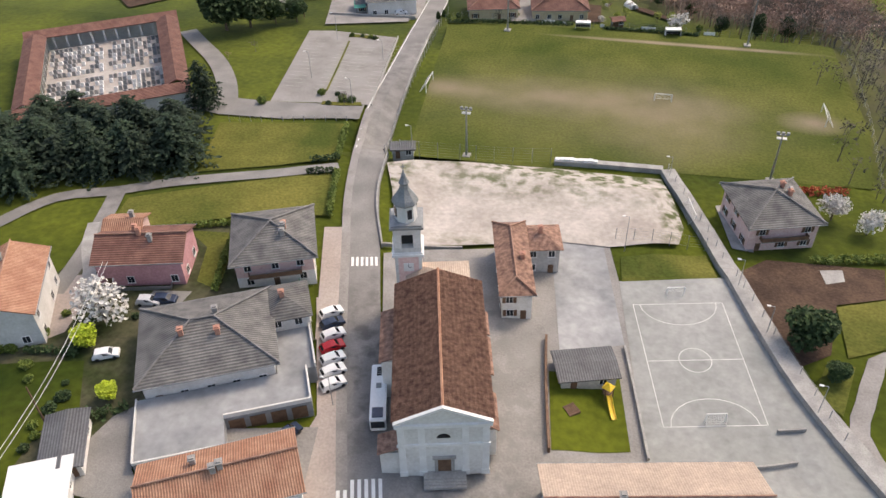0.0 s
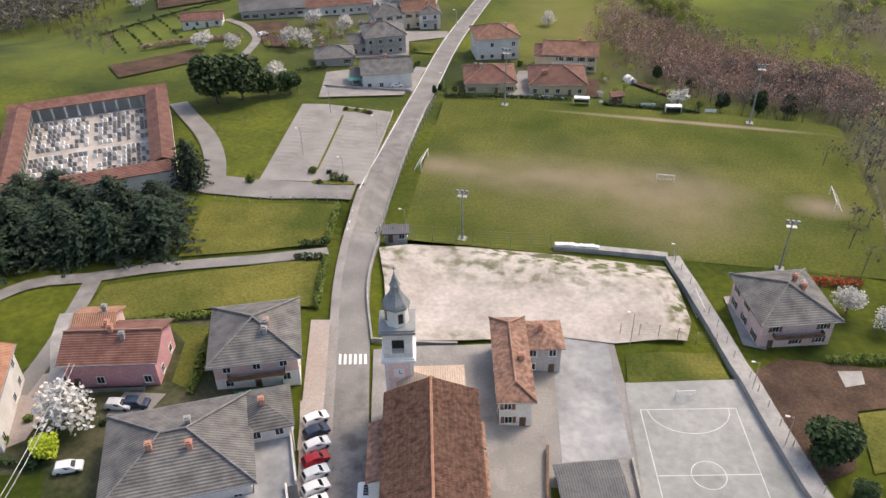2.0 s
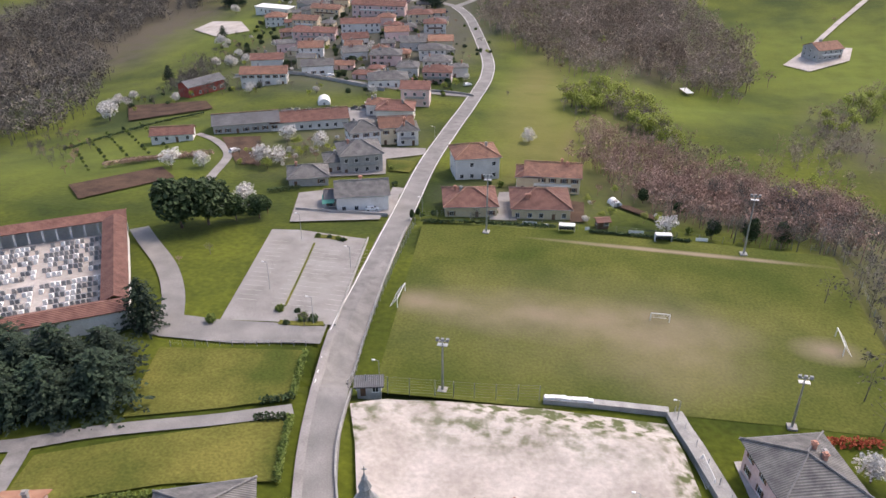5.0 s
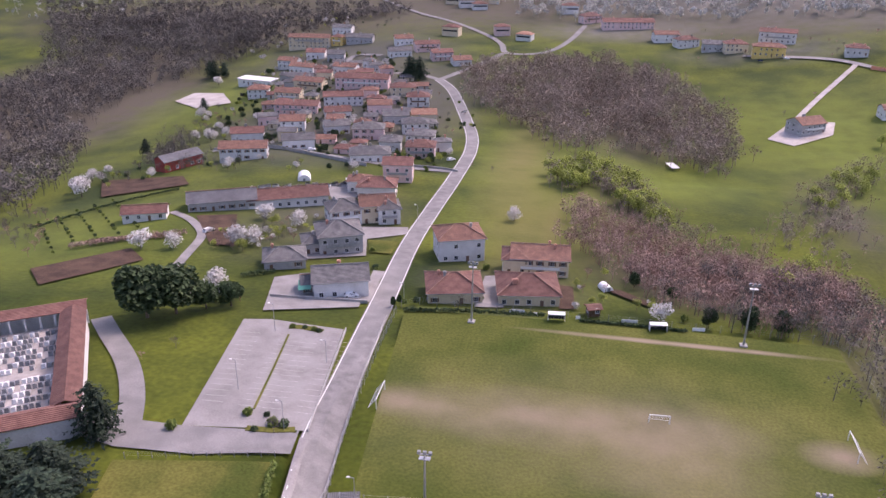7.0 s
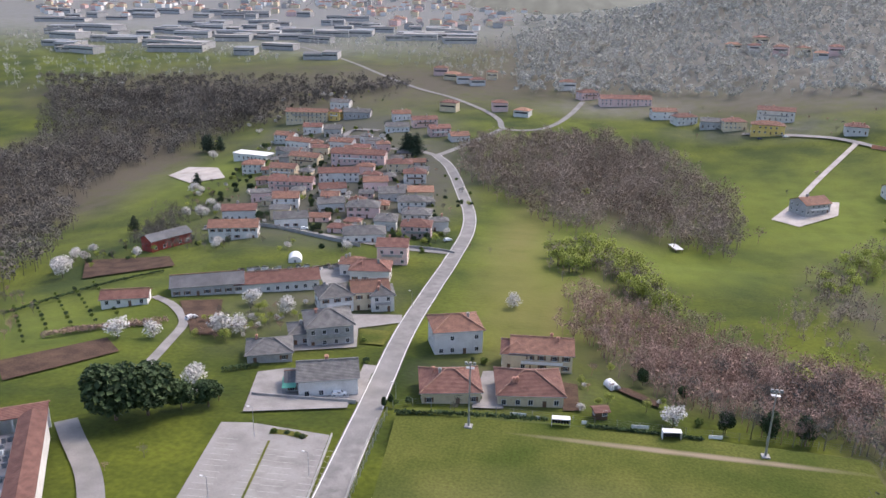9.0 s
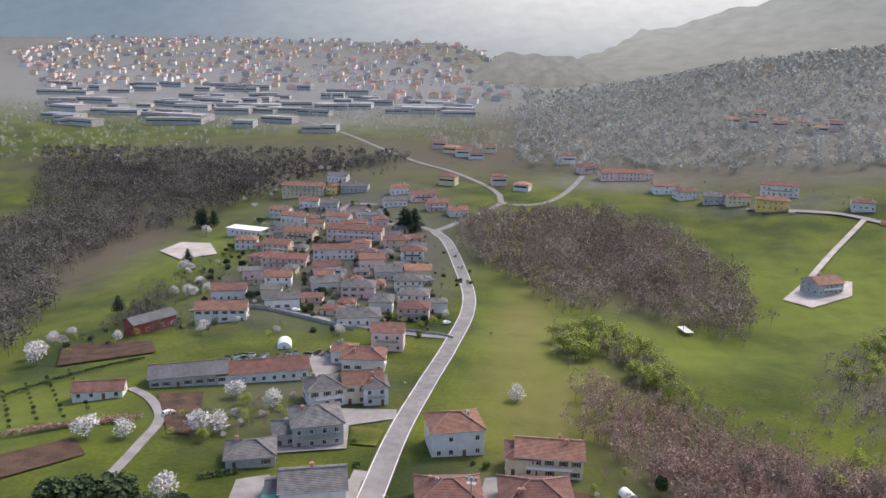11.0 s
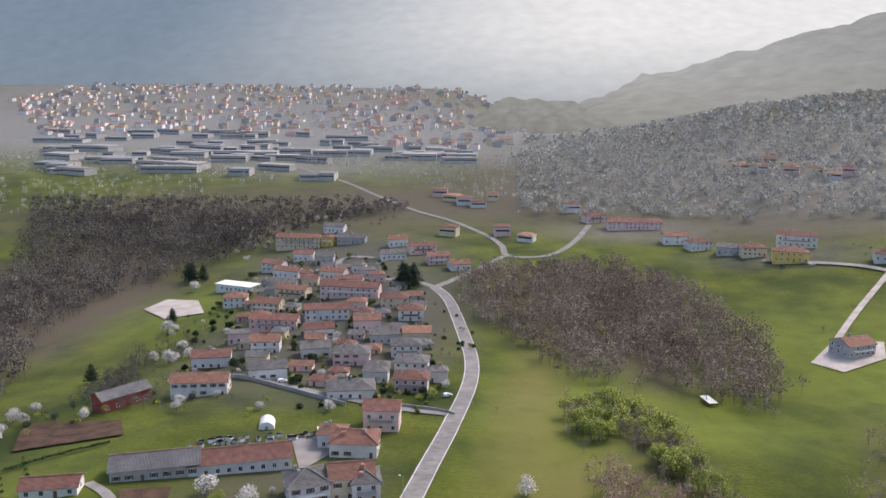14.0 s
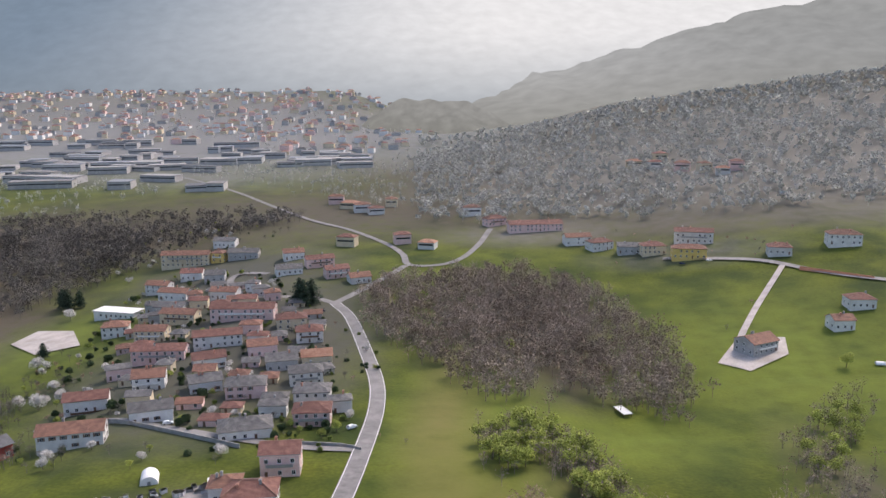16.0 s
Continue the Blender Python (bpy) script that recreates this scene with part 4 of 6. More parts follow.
part("cornice", boxes((-W / 2 - 0.3, W / 2 + 0.3, -0.35, 0.02, HE - 0.5, HE)), PAINT, facade)
part("cornice", boxes((-W / 2 - 0.15, W / 2 + 0.15, -0.22, 0.02, 6.1, 6.5)), PAINT, facade)
for x in (-W / 2 + 0.5, -2.9, 2.9, W / 2 - 0.5):
    part("pilaster", boxes((x - 0.45, x + 0.45, -0.16, 0.02, 0, HE - 0.5), (x - 0.55, x + 0.55, -0.22, 0.02, -0.4, 0.6)), PAINT, facade)
bm = bmesh.new()
for sx in (-1, 1):
    a, b = Vector((sx * (W / 2 + 0.4), -0.3, HE)), Vector((0, -0.3, HE + RI + 0.15))
    v = [bm.verts.new(p) for p in (a, b, b + Vector((0, 0, 0.4)), a + Vector((0, 0, 0.4)), a + Vector((0, 0.5, 0)), b + Vector((0, 0.5, 0)), b + Vector((0, 0.5, 0.4)), a + Vector((0, 0.5, 0.4)))]
    for q in ((0, 1, 2, 3), (7, 6, 5, 4), (3, 2, 6, 7), (0, 4, 5, 1)):
        bm.faces.new([v[i] for i in q])
part("pediment", bm, PAINT, facade)
dr = part("door", boxes((-0.9, 0.9, -0.08, 0.02, 0.4, 3.3), (-0.75, -0.05, -0.12, -0.08, 0.6, 3.1), (0.05, 0.75, -0.12, -0.08, 0.6, 3.1)), WOOD, facade, "dark wooden double door")
part("door_surround", boxes((-1.35, -0.9, -0.25, 0.02, 0, 3.4), (0.9, 1.35, -0.25, 0.02, 0, 3.4), (-1.6, 1.6, -0.4, 0.02, 3.4, 3.75)), CONCRETE, facade)
bm = bmesh.new()
v0 = [bm.verts.new((0.95 * math.cos(i * 0.3491), -0.03, 7.6 + 0.95 * math.sin(i * 0.3491))) for i in range(10)]
bm.faces.new(v0)
bmesh.ops.solidify(bm, geom=bm.faces[:], thickness=0.08)
part("lunette", bm, GLASS, facade, "half-round dark window")
for i in range(4):
    part("step", boxes((-2.9, 2.9, -1.3 - 0.4 * i, -0.02 if i == 0 else -0.9 - 0.4 * i, -0.4, 0.36 - 0.12 * i)), CONCRETE, church)
for sx, y0, y1, ht in ((-1, 14, 24, 7.4), (1, 3, 9, 5), (1, 13, 20, 5), (1, 21.5, 26, 4.6), (-1, 0.4, 3.2, 4.2)):
    x0, x1 = sorted((sx * W / 2, sx * (W / 2 + (2.6 if sx < 0 else 1.2))))
    part("chapel", boxes((x0, x1, y0, y1, -0.6, ht)), WALL_WHITE, church)
    bm = bmesh.new()
    lo, hi = (x0 - 0.3, x1) if sx < 0 else (x1 + 0.3, x0)
    v = [bm.verts.new(p) for p in ((lo, y0 - 0.3, ht), (lo, y1 + 0.3, ht), (hi, y1 + 0.3, ht + 1.1), (hi, y0 - 0.3, ht + 1.1))]
    bm.faces.new(v)
    bmesh.ops.recalc_face_normals(bm, faces=bm.faces)
    bmesh.ops.solidify(bm, geom=bm.faces[:], thickness=0.16)
    part("chapel_roof", bm, TILE_OLD, church)
# apse behind the nave
part("apse_wall", boxes((-4.6, 4.6, L, L + 5, -0.6, 9.6)), WALL_WHITE, church)
bm = roof_mesh(9.2, 8.5, 9.7, 2.6, "hip", 0.5)
for v in bm.verts:
    v.co.y += L + 1.6
part("apse_roof", bm, TILE_PALE, church)

# bell tower
tower = thing("bell_tower", 19.9, 12.7, 15, "white and pink bell tower with a grey lead onion spire", "tower", z=6.0)
part("shaft", boxes((-2.0, 2.0, -2.0, 2.0, -0.6, 14.2)), WALL_PINK, tower, "pale pink shaft")
for sx in (-1, 1):
    for sy in (-1, 1):
        part("corner_strip", boxes((sx * 1.85 - 0.25, sx * 1.85 + 0.25, sy * 1.85 - 0.25, sy * 1.85 + 0.25, -0.6, 14.2)), WALL_WHITE, tower)
part("cornice", boxes((-2.5, 2.5, -2.5, 2.5, 14.2, 14.6), (-2.3, 2.3, -2.3, 2.3, 14.6, 14.9)), PAINT, tower)
part("clock_face", boxes((-0.8, 0.8, -2.08, -2.0, 11.0, 12.6)), PAINT, tower)
part("clock_hand", boxes((-0.04, 0.04, -2.11, -2.08, 11.8, 12.5), (0, 0.45, -2.11, -2.08, 11.76, 11.84)), DARK, tower)
for sx in (-1, 1):
    for sy in (-1, 1):
        part("belfry_pillar", boxes((sx * 1.5 - 0.6, sx * 1.5 + 0.6, sy * 1.5 - 0.6, sy * 1.5 + 0.6, 15.7, 18.3)), WALL_WHITE, tower)
part("belfry_head", boxes((-2.1, 2.1, -2.1, 2.1, 18.3, 19.6)), WALL_WHITE, tower)
part("belfry_base", boxes((-2.1, 2.1, -2.1, 2.1, 14.9, 15.7)), WALL_WHITE, tower)
bm = bmesh.new()
tube(bm, (0, 0, 16.3), (0, 0, 17.2), 0.75, 0.35, 12)
tube(bm, (0, 0, 17.2), (0, 0, 18.3), 0.06, 0.06, 6)
part("bell", bm, LEAD, tower)
# Added black block fills the belfry, standing in for its shaded inside.
part("belfry_shade_block", boxes((-0.95, 0.95, -0.95, 0.95, 15.7, 18.3)), DARK, tower)
part("cornice", boxes((-2.6, 2.6, -2.6, 2.6, 19.6, 20.0), (-2.35, 2.35, -2.35, 2.35, 20.0, 20.25)), LEAD, tower)
bm = bmesh.new()
tube(bm, (0, 0, 20.25), (0, 0, 23.2), 1.75, 1.65, 8)
part("lantern", bm, WALL_WHITE, tower)
for i in range(4):
    a = radians(90 * i + 0)
    part("lantern_opening", boxes((-0.35, 0.35, -1.72, -1.5, 20.9, 22.5)), GLASS, tower).matrix_basis = pose(0, 0, 0, 0, 0, 90 * i + 22.5)
bm = bmesh.new()
prof = [(2.0, 23.2), (2.05, 23.5), (1.8, 24.1), (1.2, 24.9), (0.75, 25.7), (0.62, 26.3), (0.85, 26.7), (0.6, 27.1), (0.32, 27.9), (0.42, 28.0), (0.2, 28.3), (0.05, 28.9)]
for (r0, z0), (r1, z1) in zip(prof, prof[1:]):
    tube(bm, (0, 0, z0), (0, 0, z1), r0, r1, 8)
part("spire", bm, LEAD, tower, "dark grey lead-covered onion spire")
part("cross", boxes((-0.05, 0.05, -0.05, 0.05, 28.8, 29.9), (-0.35, 0.35, -0.05, 0.05, 29.35, 29.48)), STEEL, tower)

# ---- houses near the church ----
house(-7.5, -5.5, 27, 19, 15.5, 5.0, WALL_WHITE, TILE_GREY, "hip", "large white house with a grey tiled hipped roof on a terrace", chim=3, over=0.9)
wing = house(1.4, 4.4, 27, 6.5, 7.5, 5.6, WALL_WHITE, TILE_GREY, "hip", "white house wing with a grey tiled roof", chim=1, detail=1)
deck = thing("terrace_deck", 2.0, -9.0, 27, "raised grey concrete terrace over garages", "terrace")
for b in ((-17.6, -5.3, -12, -0.5, -2, 2.6), (-5.3, 7.2, -7, -0.5, -2, 2.6), (2.8, 8.6, -0.5, 15, -2, 2.6)):
    part("slab", boxes(b), YARD, deck)
part("parapet", boxes((-17.6, -5.3, -12.1, -11.85, 2.6, 3.1), (-5.3, 7.2, -7.1, -6.85, 2.6, 3.4), (7.0, 7.25, -6.85, -0.5, 2.6, 3.4), (8.4, 8.65, -0.5, 15, 2.6, 3.4), (2.8, 8.4, 14.8, 15.05, 2.6, 3.4), (-17.7, -17.5, -11.85, -0.5, 2.6, 3.1)), WALL_WHITE, deck)
for i in range(4):
    part("garage_door", boxes((-4.8 + 3.0 * i, -2.6 + 3.0 * i, -7.2, -7.1, -0.4, 2.0)), WOOD, deck)
house(-28, 11.9, 15, 14.6, 9.5, 5.5, WALL_MAGENTA, TILE_RED, "gable", "rose pink house with a red tiled roof", chim=3, balcony=True)
house(-33.5, 15.5, 15, 6, 6, 6.2, WALL_PINK, TILE_ORANGE, "gable", "pink house wing with an orange roof", detail=1)
house(-7, 19.3, 23, 13.2, 13.4, 6.0, WALL_PINK, TILE_GREY, "hip", "two-storey salmon house with grey hipped roof", chim=3, balcony=True, base=WALL_WHITE, over=0.9)
house(80.7, 55.6, 18, 13.2, 13.6, 6.3, WALL_PINK, TILE_GREY, "hip", "pale pink villa with a dark grey hipped roof", chim=3, shutters=SHUT, balcony=True, over=0.9)
house(34.8, 25.6, 14, 5.0, 18.8, 6, WALL_WHITE, TILE_OLD, "hip", "old parish house with weathered clay tile roof", chim=1, shutters=SHUT)
house(38.6, 33.1, 14, 6.4, 6.2, 6, WALL_GREY, TILE_OLD, "hip", "rear wing of the old parish house", chim=1, detail=1)
shed = house(49.5, 6.9, 18, 8.6, 5.6, 2.7, WALL_GREY, SHEET, "gable", "garden shed with dark metal roof", name="shed", chim=0, rise=0.5, detail=1)
house(60.5, -19.5, 13, 27, 13, 6, WALL_CREAM, TILE_PALE, "gable", "long building with a pale beige tiled roof", chim=1, over=0.8)
house(5.4, -28.2, 29.5, 19.6, 9.4, 4.6, WALL_WHITE, TILE_ORANGE, "gable", "old house with pale orange clay roof tiles", chim=3)
house(-43, -4, -63, 16, 10, 7, WALL_WHITE, TILE_ORANGE, "gable", "off-white house with orange roof and balconies", chim=2, balcony=True)
house(-18.5, -27, 27, 5, 9, 2.8, WALL_WHITE, SHEET, "gable_y", "low shed with grey sheet roof", name="shed", chim=0, rise=0.5, detail=1)
house(-17.5, -34, 27, 7, 6, 2.8, WALL_WHITE, PAINT, "flat", "white flat-roofed garage beside the shed", name="garage", chim=0, detail=1)

# ---- houses further along ----
R, O, B, G = TILE_RED, TILE_ORANGE, TILE_BROWN, TILE_GREY
w_, c_, p_, g_, y_ = WALL_WHITE, WALL_CREAM, WALL_PINK, WALL_GREY, WALL_YELLOW
ROOFNAME = {R: "red clay tiled roof", O: "orange clay tiled roof", B: "brown tiled roof", G: "grey cement tiled roof", SHEET: "grey sheet roof", PAINT: "white flat roof"}
WALLNAME = {w_: "white", c_: "cream", p_: "pink", g_: "grey", y_: "yellow", WALL_RED: "red"}


def row_of(text):
    for line in text.strip().splitlines():
        v = line.split()
        x, y, yaw, w, d, h = map(float, v[:6])
        wall, roof = {"w": w_, "c": c_, "p": p_, "g": g_, "y": y_, "r": WALL_RED}[v[6]], {"R": R, "O": O, "B": B, "G": G, "S": SHEET, "F": PAINT}[v[7]]
        kind = {"h": "hip", "g": "gable", "G": "gable_y", "f": "flat"}[v[8]]
        nm = v[9] if len(v) > 9 else "house"
        tall = "low" if h < 4.5 else ("three-storey" if h > 7.4 else "two-storey")
        house(x, y, yaw, w, d, h, wall, roof, kind, f"{tall} {WALLNAME[wall]} {nm} with {ROOFNAME[roof]}", name=nm, balcony=(h > 5.2 and int(x) % 2 == 0 and nm == "house"), chim=0 if nm != "house" else 1 + int(w) % 2, detail=2 if y < 300 else 1, shutters=(SHUT if int(y) % 3 == 0 and y < 400 else None))


row_of("""
-26.5 157 20 15.4 11.0 5.5 w G g
-38.8 193.5 25 14.3 12.7 7 g G h
-50.5 174.6 22 12.7 9.9 3.2 g G h
-35.2 228.3 21 12.7 10.5 7 c B g
-46.6 222.5 30 11.6 11.0 6 w G h
-43 258 9 15.4 11.0 5 w R h
-97 228 25 25.3 11.0 4 g S g barn
-74.4 238.5 25 30.8 11.0 4 w R g barn
-118.4 208.9 21 15.4 7.7 3 w R g barn
-150 292 60 20 9 5 r S g barn
1.1 197.4 21 14.9 12.1 8 w B h
5.7 162.6 14 15.4 13.2 3.8 c R h
26.5 166.8 10 17.1 14.3 3.8 c R h
28.4 189.8 5 17.6 11.0 6 c B g
-40 281.5 8 12.5 10 8 p R g
-40.4 329 7 14 10.5 6 p R h
-45.6 352.7 6 14.5 10.5 6 w G h
-54.2 377.6 16 14.5 10.5 6 w G h
-55 404 14 14 10 5 c O g
-66.1 438.3 13 13.5 10.5 6 w R h
-81 459.8 16 16 10.5 6 c R h
-62.3 314.5 18 19 12 4 w G h
-75.8 360 12 16.5 11 6 p G h
-96 366 26 13.5 10 5 w G g
-70.5 398 18 14.5 11 5 g G g
-85.2 416.9 20 14 10 5.5 p B g
-106 399 25 15 10 5 w R g
-111.9 429.5 18 24 10 6 w R g
-112.6 476.6 3 36 11 6.5 p R g
-140.9 529 -4 17 10 5 w B g
-136 414 6 26 10 6 p R g
-122.7 370.9 16 13.5 11 6 w B g
-104.6 330.6 22 16 10 5 w G g
-140.4 349.3 20 17 10 5.5 w R g
-121.8 303.7 17 22 10.5 6 w B g
-156.2 451.7 2 17 10 6 c B g
-152.3 482.2 -5 21 10 6 c B g
-185.7 470.3 15 14 11 6 w B h
-205 514.2 -10 28 11 4 w F f
-167.6 506.2 0 18 10 5 g G g
-198.3 562.3 -6 16 10 6 w B g
-179 541.9 -8 20 10 5 w B g
-204.7 629.8 6 36 11 9 c B g
-180.3 633.5 -6 10 9 7 y B h
-190.4 680.5 0 18 11 5 w G g
-161.7 637.3 5 23 11 5 g G g
-119.1 620.9 20 15 11 5 w B g
-94.3 597 24 20 10 6 p R g
-111.8 577 22 18 11 4 w G g
-76.7 569.1 25 16 10 6 p R g
-59.2 557 25 14 11 4 w B g
-185.6 590.5 10 15 11 5 w R g
-164.4 578.2 10 13.5 11 5 g G g
32.3 726.7 30 18 11 6 p R h
65.7 702 10 45 12 6 p R g
111.2 640.6 25 18 11 6 w R h
145.8 615.9 6 17 11 6 c R h
167 597.6 -6 23 11 7 y B h
178.6 631.3 -10 27 11 8 w R g
130.1 624 -4 16 11 5 g G g
95.9 656.4 10 20 11 6 w B g
225 587 -10 15 11 5 w R h
269.5 592.5 -8 21 12 7 w B h
162.4 437.6 30 17 13 6 g B g
234.6 487.3 0 14 11 5 w R h
213.2 460.4 5 11 10 5 w B g
""")

row_of("""
-46.5 189 25 6.5 8 4.2 g G h
-30.5 227 21 8 9 6.2 w G h
-52 262 9 9 8 5.2 w B h
-34.6 156 20 6 8 3 w S g shed
21 188 5 8 9 5.4 c R h
""")

# garages and annexes between the village houses
spare = random.Random(23)
for x, y in scatter(24, 260, [(-30, 300), (-24, 400), (-60, 490), (-150, 560), (-190, 520), (-165, 430), (-130, 340)]):
    if all((x - a) ** 2 + (y - b) ** 2 > (c * 0.5 + 6.5) ** 2 for a, b, c in HOUSES) and abs(x + 18 + max(0, y - 344) * 0.3) > 11:
        low = spare.random() < 0.55
        house(x, y, spare.uniform(0, 25), spare.uniform(7, 11), spare.uniform(6, 9), 2.7 if low else 5.2, spare.choice((w_, c_, g_, p_)), spare.choice((R, B, G, G)), spare.choice(("gable", "hip")), "low garage annex with tiled roof between houses" if low else "small two-storey village house with tiled roof", name="garage" if low else "house", chim=0 if low else 1, detail=1)

# ---- cemetery ----
cem = thing("cemetery_portico", -82.3, 83.6, 32, "cemetery arcade with a red tiled roof round a court of graves", "cemetery", z=float(land(-72, 64)))
CW, CD, CT = 20.0, 25.5, 5.0
for name_, (x0, x1, y0, y1) in (("back_wing", (-CW, CW, CD - CT, CD)), ("front_wing", (-CW, CW, -CD, -CD + CT)), ("side_wing", (CW - CT, CW, -CD + CT, CD - CT)), ("side_wing", (-CW, -CW + CT, -CD + CT, CD - CT))):
    cx, cy, ww, dd = (x0 + x1) / 2, (y0 + y1) / 2, x1 - x0, y1 - y0
    longx = ww > dd
    if longx:
        outer = (x0, x1, y1 - 0.4, y1, -2.5, 4) if cy > 0 else (x0, x1, y0, y0 + 0.4, -2.5, 4)
    else:
        outer = (x1 - 0.4, x1, y0, y1, -2.5, 4) if cx > 0 else (x0, x0 + 0.4, y0, y1, -2.5, 4)
    wing_ = part(name_, boxes(outer), WALL_WHITE, cem)
    bm = roof_mesh(ww, dd, 4, 1.3, "gable" if longx else "gable_y", 0.5)
    for v in bm.verts:
        v.co.x += cx
        v.co.y += cy
    part("roof", bm, TILE_RED, wing_)
    n = int(max(ww, dd) / 3.2)
    for i in range(n + 1):
        if longx:
            px, py = x0 + 0.3 + (ww - 0.6) * i / n, (y0 + 0.3 if cy > 0 else y1 - 0.3)
        else:
            px, py = (x0 + 0.3 if cx > 0 else x1 - 0.3), y0 + 0.3 + (dd - 0.6) * i / n
        part("pillar", boxes((px - 0.22, px + 0.22, py - 0.22, py + 0.22, -2, 4)), WALL_WHITE, wing_)
bm = boxes((-CW + CT, CW - CT, -CD + CT, CD - CT, -2.0, 0.16))
tagged(part("cemetery_court", bm, GRAVEL), "pale gravel cemetery court", "court", kind="structure").matrix_basis = cem.matrix_basis.copy()
STONE = [mesh_of("headstone", boxes((-0.45, 0.45, -1.0, 1.0, 0, 0.3), (-0.4, 0.4, 0.75, 0.95, 0.3, 1.15), (-0.25, 0.25, -0.5, 0.2, 0.3, 0.42)), m) for m in (PAINT, CONCRETE, LEAD)]
rnd = random.Random(5)
for ix in range(-12, 13):
    for iy in range(-7, 8):
        if abs(ix) < 1 or abs(iy) < 1 or rnd.random() < 0.16:
            continue
        g = new("grave", rnd.choice(STONE))
        g.matrix_basis = cem.matrix_basis @ pose(ix * 1.15, iy * 2.55 + rnd.uniform(-0.2, 0.2), 0.16, 0, 0, 180 + rnd.uniform(-3, 3))
        tagged(g, "stone grave slab with a small headstone", "grave", "graves in the court")

# ---- football pitch things ----
def goal(x, y, yaw, w, h, depth, label):
    g = thing("goal", x, y, yaw, label, "goal", "football goals")
    bm = bmesh.new()
    for sx in (-1, 1):
        tube(bm, (sx * w / 2, 0, 0), (sx * w / 2, 0, h), 0.1, 0.1, 8)
    tube(bm, (-w / 2, 0, h), (w / 2, 0, h), 0.1, 0.1, 8)
    part("goal_frame", bm, PAINT, g, "white tubular frame")
    bm = bmesh.new()
    for sx in (-1, 1):
        tube(bm, (sx * w / 2, 0, h), (sx * w / 2, depth, 0.05), 0.04, 0.04, 5)
    tube(bm, (-w / 2, depth, 0.05), (w / 2, depth, 0.05), 0.04, 0.04, 5)
    for i in range(13):
        x1 = -w / 2 + w * i / 12
        tube(bm, (x1, 0, h), (x1, depth, 0.05), 0.012, 0.012, 3)
    for j in range(1, 7):
        f = j / 7
        tube(bm, (-w / 2, depth * f, h * (1 - f)), (w / 2, depth * f, h * (1 - f)), 0.012, 0.012, 3)
    part("net", bm, PAINT, g)


goal(0.2, 102.0, 90, 7.3, 2.44, 1.8, "white full-size football goal on the turf")
goal(97.6, 103.5, -90, 7.3, 2.44, 1.8, "white full-size football goal beside bare earth")
goal(59.9, 105.3, 2, 4.2, 2.0, 1.2, "small white training goal on the turf")
goal(*court(7.75, -2.2), 14, 3, 2, 0.9, "small white court goal")
goal(*court(7.75, 25.6), 194, 3, 2, 0.9, "small white court goal")
goal(66.5, 57, 105, 6, 2.2, 1.2, "old white goal on the grass edge")


def mast(x, y, h, lamps, label, yaw=0):
    m = thing("floodlight_mast", x, y, yaw, label, "floodlight", "pitch floodlights")
    bm = bmesh.new()
    tube(bm, (0, 0, -0.4), (0, 0, h), 0.28, 0.14, 8)
    part("pole", bm, STEEL, m)
    part("base", boxes((-0.9, 0.9, -0.9, 0.9, -0.5, 0.35)), CONCRETE, m)
    part("crossbar", boxes((-1.2, 1.2, -0.1, 0.1, h - 0.5, h - 0.3), (-1.0, 1.0, -0.5, 0.5, h - 1.3, h - 1.2)), STEEL, m)
    for i in range(lamps):
        x1 = -1.0 + 2.0 * i / max(1, lamps - 1)
        part("lamp", boxes((x1 - 0.3, x1 + 0.3, -0.3, 0.2, h - 0.3, h + 0.25)), LEAD, m)


mast(16.8, 70.8, 12.4, 3, "tall grey steel floodlight mast beside the pitch")
mast(83.2, 74, 12.0, 3, "tall grey steel floodlight mast beside the pitch")
mast(14.4, 140, 17, 3, "tall grey steel floodlight mast beside the pitch")
mast(82.2, 141.8, 17, 3, "tall grey steel floodlight mast beside the pitch")


def lamp_post(x, y, h, label="slim grey street lamp on a pole"):
    m = thing("street_lamp", x, y, 0, label, "street lamp", "street lamps")
    bm = bmesh.new()
    tube(bm, (0, 0, -0.3), (0, 0, h), 0.09, 0.05, 6)
    tube(bm, (0, 0, h), (-0.9, 0, h + 0.1), 0.045, 0.04, 5)
    part("pole", bm, STEEL, m)
    part("lamp", boxes((-1.3, -0.7, -0.15, 0.15, h + 0.02, h + 0.16)), PAINT, m)


for x, y, h in ((5.9, 64.1, 8), (53.9, 40.1, 8), (-14.5, 83, 7), (-30.2, 96, 7.5), (-33.5, 125, 8), (-15.5, 112, 6), (13.6, -9.5, 6), (62, 70, 6), (74, 33, 7), (78, 22, 7), (84, 6, 7), (-6, 150, 6), (-20, 230, 6)):
    lamp_post(x, y, h)


def fence(points, h, every, label, wires=4):
    """Posts with thin wires strung between them."""
    line = curve_points(points, every)
    f = thing("wire_fence", line[0].x, line[0].y, 0, label, "fence")
    o = f.location
    me = mesh_of("post", boxes((-0.06, 0.06, -0.06, 0.06, -0.3, h)), STEEL)
    for p in line:
        shared("post", me, f, pose(p.x - o.x, p.y - o.y, float(land(p.x, p.y)) - o.z))
    bm = bmesh.new()
    for a, b in zip(line, line[1:]):
        za_, zb = float(land(a.x, a.y)) - o.z, float(land(b.x, b.y)) - o.z
        for k in range(wires):
            zz = h * (k + 1) / wires - 0.05
            tube(bm, (a.x - o.x, a.y - o.y, za_ + zz), (b.x - o.x, b.y - o.y, zb + zz), 0.02, 0.02, 3)
    part("wire", bm, STEEL, f)


